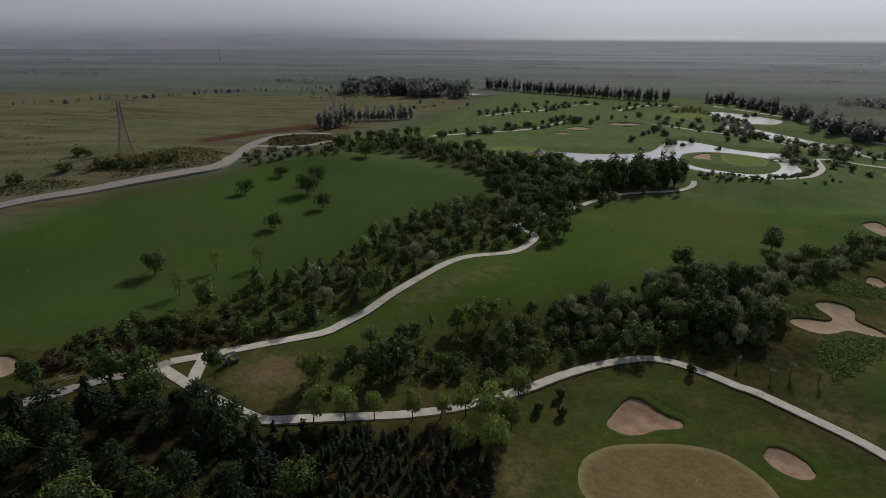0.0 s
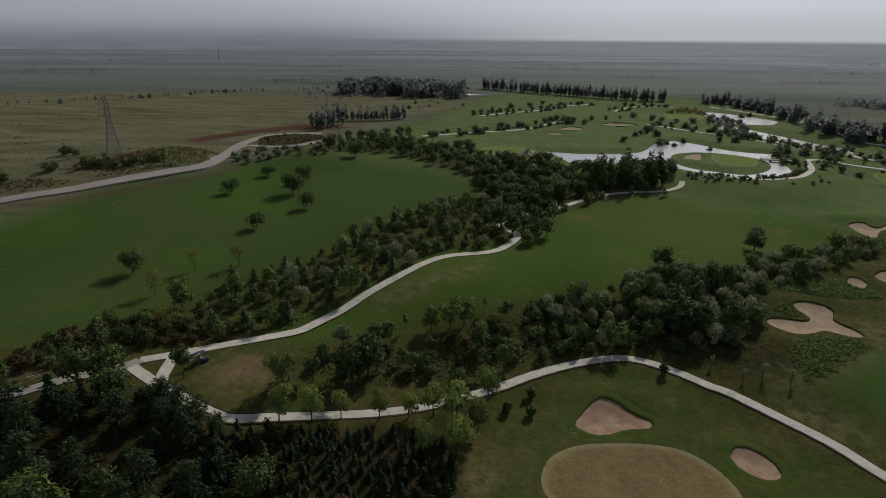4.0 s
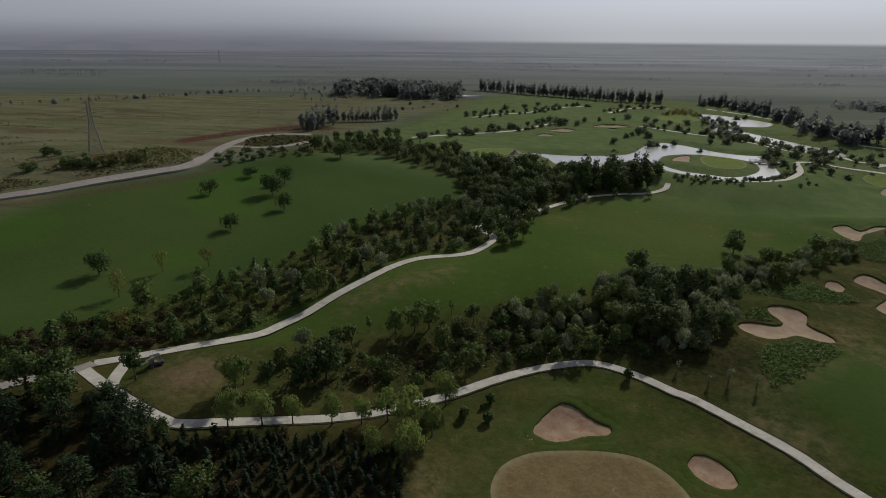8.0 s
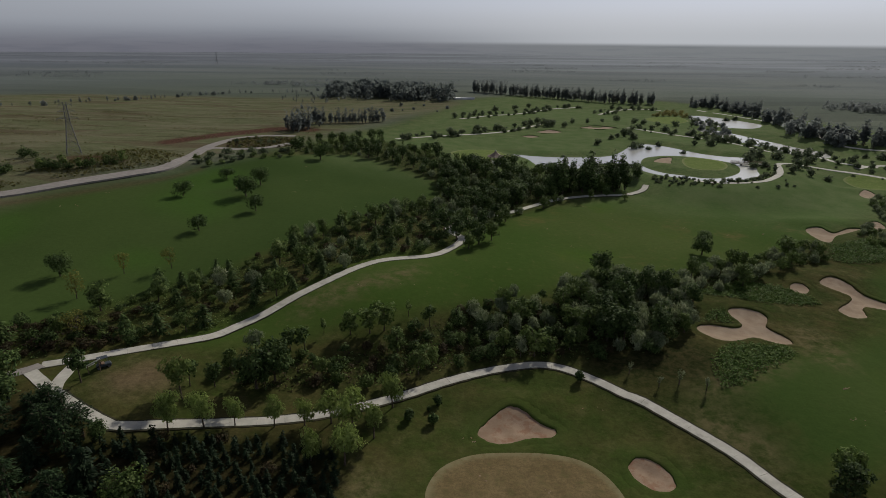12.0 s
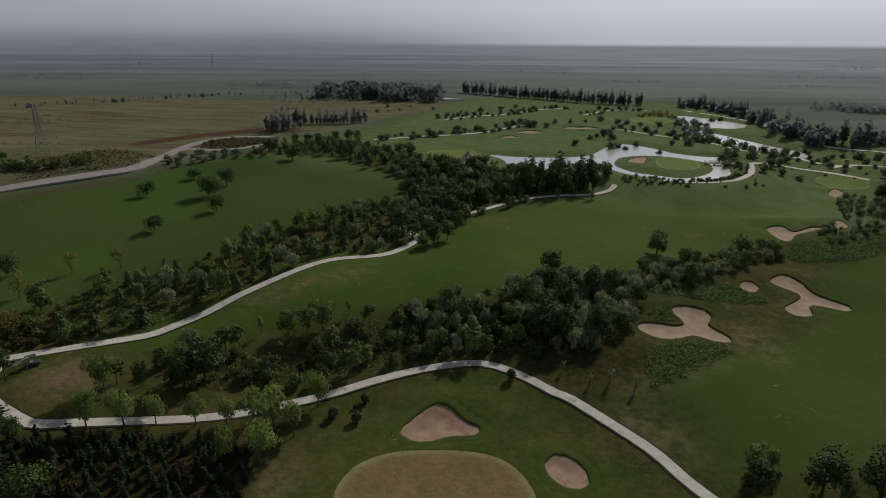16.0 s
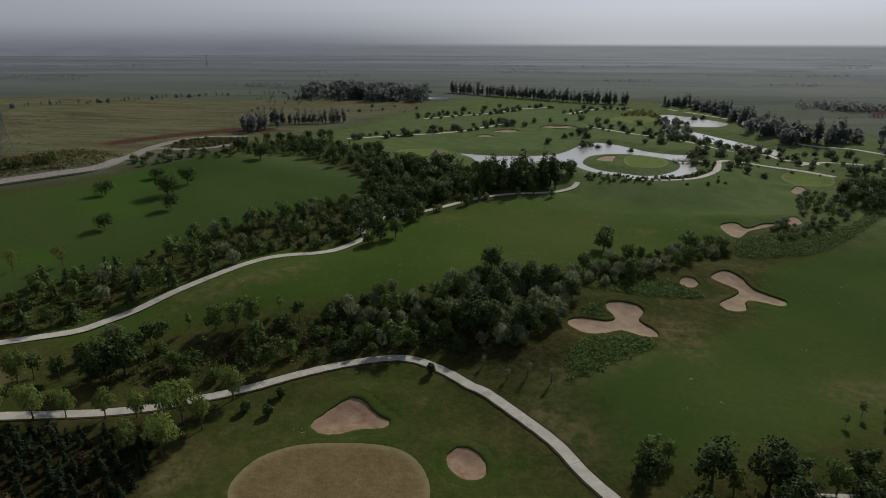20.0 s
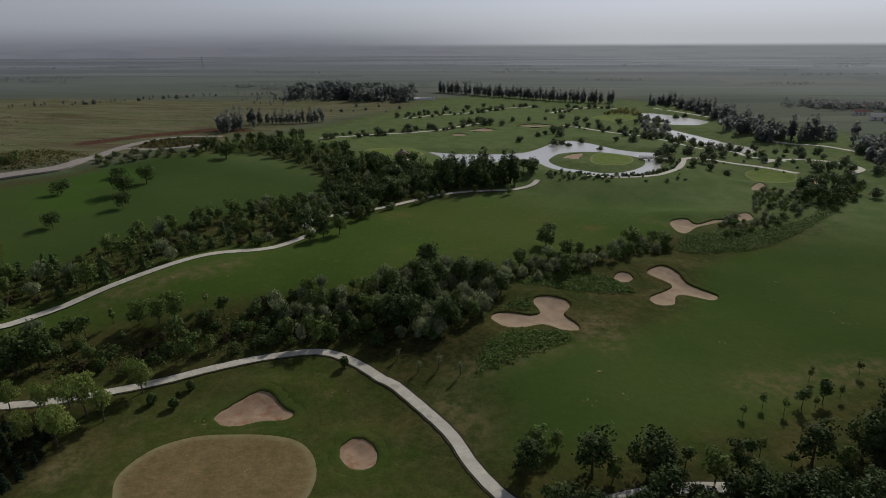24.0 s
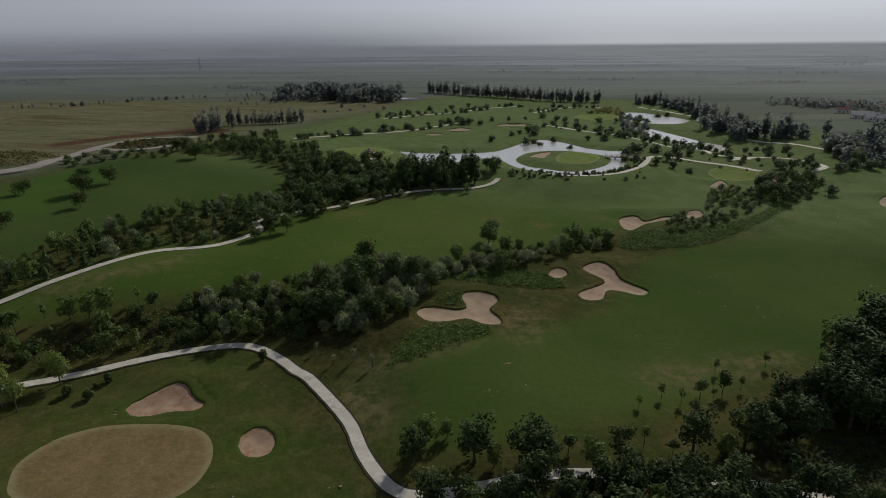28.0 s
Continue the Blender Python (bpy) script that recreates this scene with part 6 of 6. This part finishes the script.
def pavilion(x, y):
    """An open garden pavilion: stone plinth, six posts, rail and a hipped roof with lifted eaves."""
    base = new("pavilion")
    base.matrix_basis = pose(x, y, height(x, y), 0, 0, 18)
    bm = bmesh.new()
    bmesh.ops.create_cone(bm, segments=6, radius1=3.7, radius2=3.6, depth=0.9, cap_ends=True, matrix=Matrix.Translation((0, 0, 0.1)))
    part("plinth", bm, M_WHITE, base)
    for k in range(6):
        a = math.pi / 3 * k
        bm = bmesh.new()
        bmesh.ops.create_cone(bm, segments=8, radius1=0.17, radius2=0.15, depth=2.7, cap_ends=True, matrix=Matrix.Translation((2.9 * math.cos(a), 2.9 * math.sin(a), 1.9)))
        part("post", bm, M_WOOD, base)
        b = a + math.pi / 3
        p, q = (2.9 * math.cos(a), 2.9 * math.sin(a)), (2.9 * math.cos(b), 2.9 * math.sin(b))
        bm = bmesh.new()
        beam(bm, (*p, 3.1), (*q, 3.1), 0.22)
        part("tie_beam", bm, M_WOOD, base)
        if k != 4:
            bm = bmesh.new()
            beam(bm, (*p, 1.05), (*q, 1.05), 0.14)
            part("bench_rail", bm, M_WOOD, base)
    verts, faces, n, rings = [], [], 24, ((4.3, 3.15), (3.3, 3.5), (2.2, 4.05), (1.1, 4.75), (0.2, 5.6))
    for r, z in rings:
        for i in range(n):
            a = 2 * math.pi * i / n
            corner = abs(math.cos(3 * a)) ** 6
            flat = math.cos(math.pi / 6) / math.cos((a % (math.pi / 3)) - math.pi / 6)
            verts.append((r * flat * math.cos(a), r * flat * math.sin(a), z + (0.4 * corner if r > 4 else 0)))
    for k in range(len(rings) - 1):
        for i in range(n):
            j = (i + 1) % n
            faces.append((k * n + i, k * n + j, (k + 1) * n + j, (k + 1) * n + i))
    faces.append(tuple(range(n)))
    roof = mesh_object("roof", verts, faces, M_BROWN_TILE, base, False)
    bm = bmesh.new()
    bmesh.ops.create_uvsphere(bm, u_segments=10, v_segments=6, radius=0.28, matrix=Matrix.Translation((0, 0, 5.8)) @ Matrix.Diagonal((1, 1, 1.5, 1)))
    part("finial", bm, M_WHITE, roof)
    return tagged(base, "open garden pavilion with a brown tiled roof among the trees", "pavilion")


pavilion(*SPOT_PAVILION[0])


def footbridge(a, b):
    """A low concrete bridge: deck, kerbs, rails on posts and two piers."""
    a, b = Vector((*a, LAKE_LEVEL)), Vector((*b, LAKE_LEVEL))
    base = new("footbridge")
    base.matrix_basis = pose(*((a + b) / 2), 0, 0, math.degrees(math.atan2(b.y - a.y, b.x - a.x)))
    l = (b - a).length
    part("deck", block((l, 2.6, 0.3), (0, 0, 0.85), 0.03), M_PATH, base)
    for s in (1, -1):
        part("kerb", block((l, 0.2, 0.18), (0, s * 1.2, 1.09), 0.02), M_PATH, base)
        bm = bmesh.new()
        for z in (1.5, 1.95):
            beam(bm, (-l / 2, s * 1.2, z), (l / 2, s * 1.2, z), 0.09)
        part("rail", bm, M_WOOD, base)
        for k in range(7):
            part("rail_post", block((0.12, 0.12, 0.95), ((k / 6 - 0.5) * (l - 0.3), s * 1.2, 1.5), 0.01), M_WOOD, base)
    for k in (-0.22, 0.22):
        part("pier", block((0.5, 2.2, 3.0), (k * l, 0, -0.78), 0.04), M_ROAD, base)
    return tagged(base, "low concrete footbridge with rails between island and shore", "footbridge")


footbridge((157.5, 279.6), (173.5, 276.4))


def farmhouse(x, y, size, turn, storeys, roof_material, label):
    """A gabled house with eaves, a door and windows with sills."""
    base = new("farmhouse")
    base.matrix_basis = pose(x, y, height(x, y) - 0.1, 0, 0, turn)
    l, w = size
    h = 2.9 * storeys
    bm = block((l, w, h), (0, 0, h / 2), 0.03)
    for s in (1, -1):
        a, b, c = (bm.verts.new((s * l / 2, v * w / 2, z)) for v, z in ((-1, h), (1, h), (0, h + w * 0.3)))
        bm.faces.new((a, b, c))
    part("wall", bm, M_WHITE, base)
    roof_parent = None
    for s in (1, -1):
        bm = bmesh.new()
        v = [bm.verts.new(p) for p in ((-l / 2 - 0.4, s * (w / 2 + 0.5), h - 0.15), (l / 2 + 0.4, s * (w / 2 + 0.5), h - 0.15), (l / 2 + 0.4, 0, h + w * 0.32), (-l / 2 - 0.4, 0, h + w * 0.32))]
        f = bm.faces.new(v)
        up = bmesh.ops.extrude_face_region(bm, geom=[f])
        bmesh.ops.translate(bm, verts=[g for g in up["geom"] if isinstance(g, bmesh.types.BMVert)], vec=(0, 0, 0.18))
        roof_parent = part("roof", bm, roof_material, base)
    part("chimney", block((0.6, 0.6, 1.3), (l * 0.3, 0.3, h + w * 0.35)), M_TILE, roof_parent)
    for level in range(storeys):
        for k in range(-1, 2):
            z = 2.9 * level + 1.55
            if level == 0 and k == 0:
                part("door", block((1.0, 0.1, 2.05), (0, -w / 2 - 0.03, 1.03)), M_WOOD, base)
                continue
            win = part("window", block((1.3, 0.1, 1.25), (k * l * 0.3, -w / 2 - 0.02, z), 0.02), M_TILE, base)
            part("sill", block((1.5, 0.22, 0.08), (k * l * 0.3, -w / 2 - 0.06, z - 0.68)), M_WHITE, win)
    return tagged(base, label, "house", "far houses")


M_PALE_ROOF = plain_material("pale_metal_roof", (0.42, 0.40, 0.40), (0.52, 0.50, 0.48), 0.6, 1.0)
M_RED_ROOF = plain_material("brick_red_roof", (0.20, 0.10, 0.08), (0.27, 0.14, 0.11), 0.8, 1.5)
farmhouse(*SPOT_HOUSE[0], (8, 6), 10, 2, M_TILE, "white two-storey house at the edge of the far wood")
for k, (x, y) in enumerate(SPOT_HOUSE[1:3]):
    farmhouse(x, y, (15, 8), (-25, -20)[k], 1, M_PALE_ROOF, "low village house with a pale metal roof")
farmhouse(*SPOT_HOUSE[3], (10, 6), -15, 1, M_RED_ROOF, "low village house with a red tiled roof")
for k, (x, y) in enumerate(SPOT_VILLAGE[:6]):
    farmhouse(x, y, (10, 6), -10 + 9 * (k % 3), 1, (M_PALE_ROOF, M_RED_ROOF)[k % 2], "low white village house among trees")


def white_shed(x, y):
    """A long low plastic growing tunnel with hoops."""
    base = new("growing_tunnel")
    base.matrix_basis = pose(x, y, height(x, y), 0, 0, -4)
    verts, faces, n = [], [], 9
    for s in (-11, 11):
        for k in range(n):
            a = math.pi * k / (n - 1)
            verts.append((s, 2.6 * math.cos(a), 2.3 * math.sin(a)))
    for k in range(n - 1):
        faces.append((k, k + 1, n + k + 1, n + k))
    faces += [tuple(range(n)), tuple(range(2 * n - 1, n - 1, -1))]
    mesh_object("cover", verts, faces, plain_material("white_plastic_sheet", (0.6, 0.6, 0.6), (0.72, 0.72, 0.72), 0.5, 0.7), base)
    for s in range(-11, 12, 2):
        bm = bmesh.new()
        for k in range(n - 1):
            a, b = math.pi * k / (n - 1), math.pi * (k + 1) / (n - 1)
            beam(bm, (s, 2.63 * math.cos(a), 2.33 * math.sin(a)), (s, 2.63 * math.cos(b), 2.33 * math.sin(b)), 0.07)
        part("hoop", bm, M_STEEL, base)
    return tagged(base, "long white plastic growing tunnel beyond the course", "growing tunnel")


white_shed(*SPOT_WHITE_FAR[0])


def path_stand(x, y):
    """Two leaning pale boards on dark posts beside the path."""
    base = new("path_sign")
    base.matrix_basis = pose(x, y, height(x, y), 0, 0, 25)
    for k in (-0.9, 0.9):
        part("post", block((0.12, 0.12, 2.3 - 0.3 * k), (k, 0, 1.0), 0.01), M_WOOD, base)
    bm = bmesh.new()
    beam(bm, (-1.1, 0, 1.5), (1.15, 0, 2.35), 0.16)
    beam(bm, (-1.1, 0.08, 1.15), (0.2, 0.08, 1.65), 0.12)
    part("board", bm, M_WHITE, base, "pale leaning board")
    return tagged(base, "small wooden sign stand with pale leaning boards beside the path", "sign")


path_stand(*SPOT_SIGN[0])


def golf_cart(x, y):
    """A parked two-seat golf cart."""
    base = new("golf_cart")
    base.matrix_basis = pose(x, y, height(x, y), 0, 0, 40)
    body_colour = plain_material("dull_blue_grey_paint", (0.035, 0.045, 0.055), (0.06, 0.07, 0.08), 0.4, 2.0)
    part("body", block((2.3, 1.15, 0.5), (0, 0, 0.48), 0.12), body_colour, base)
    part("seat", block((0.55, 1.05, 0.16), (-0.15, 0, 0.83), 0.05), M_WOOD, base)
    part("backrest", block((0.12, 1.05, 0.5), (-0.45, 0, 1.12), 0.04), M_WOOD, base)
    part("roof", block((1.7, 1.2, 0.08), (-0.1, 0, 1.88), 0.03), body_colour, base)
    for sx in (0.65, -0.85):
        for sy in (-0.52, 0.52):
            bm = bmesh.new()
            beam(bm, (sx, sy, 0.7), (sx * 0.95, sy, 1.86), 0.05)
            part("roof_post", bm, M_STEEL, base)
            bm = bmesh.new()
            bmesh.ops.create_cone(bm, segments=14, radius1=0.23, radius2=0.23, depth=0.2, cap_ends=True, matrix=Matrix.Translation((sx * 1.1, sy, 0.23)) @ Matrix.Rotation(math.pi / 2, 4, "X"))
            wheel = part("wheel", bm, M_TILE, base)
            bm = bmesh.new()
            bmesh.ops.create_cone(bm, segments=12, radius1=0.12, radius2=0.1, depth=0.24, cap_ends=True, matrix=Matrix.Translation((sx * 1.1, sy, 0.23)) @ Matrix.Rotation(math.pi / 2, 4, "X"))
            part("rim", bm, M_STEEL, wheel)
    return tagged(base, "dark parked golf cart on the grass by the path", "golf cart")


golf_cart(*SPOT_CART[0])


def timber_pile(x, y, count, seed):
    """Pale cut poles thrown down on the grass."""
    rng = np.random.default_rng(seed)
    base = new("timber_pile")
    base.matrix_basis = pose(x, y, height(x, y), 0, 0, 35)
    for k in range(count):
        bm = bmesh.new()
        a, r = rng.uniform(-0.35, 0.35), rng.uniform(0.05, 0.09)
        l, dx = rng.uniform(1.6, 3.0), rng.uniform(-0.3, 0.3)
        m = Matrix.Translation((dx, 0.35 * (k - count / 2), r + 0.08 * (k % 3))) @ Matrix.Rotation(a, 4, "Z") @ Matrix.Rotation(math.pi / 2 + rng.uniform(-0.06, 0.06), 4, "Y")
        bmesh.ops.create_cone(bm, segments=8, radius1=r, radius2=r * 0.75, depth=l, cap_ends=True, matrix=m)
        part("pole", bm, M_CUT, base)
    return tagged(base, "pale cut poles lying in the rough grass", "timber", "cut timber by the west path")


M_CUT = plain_material("cut_wood", (0.40, 0.33, 0.24), (0.52, 0.45, 0.34), 0.85, 4.0)
for k, (x, y) in enumerate(SPOT_TIMBER):
    timber_pile(x, y, (6, 3, 5)[k], 80 + k)
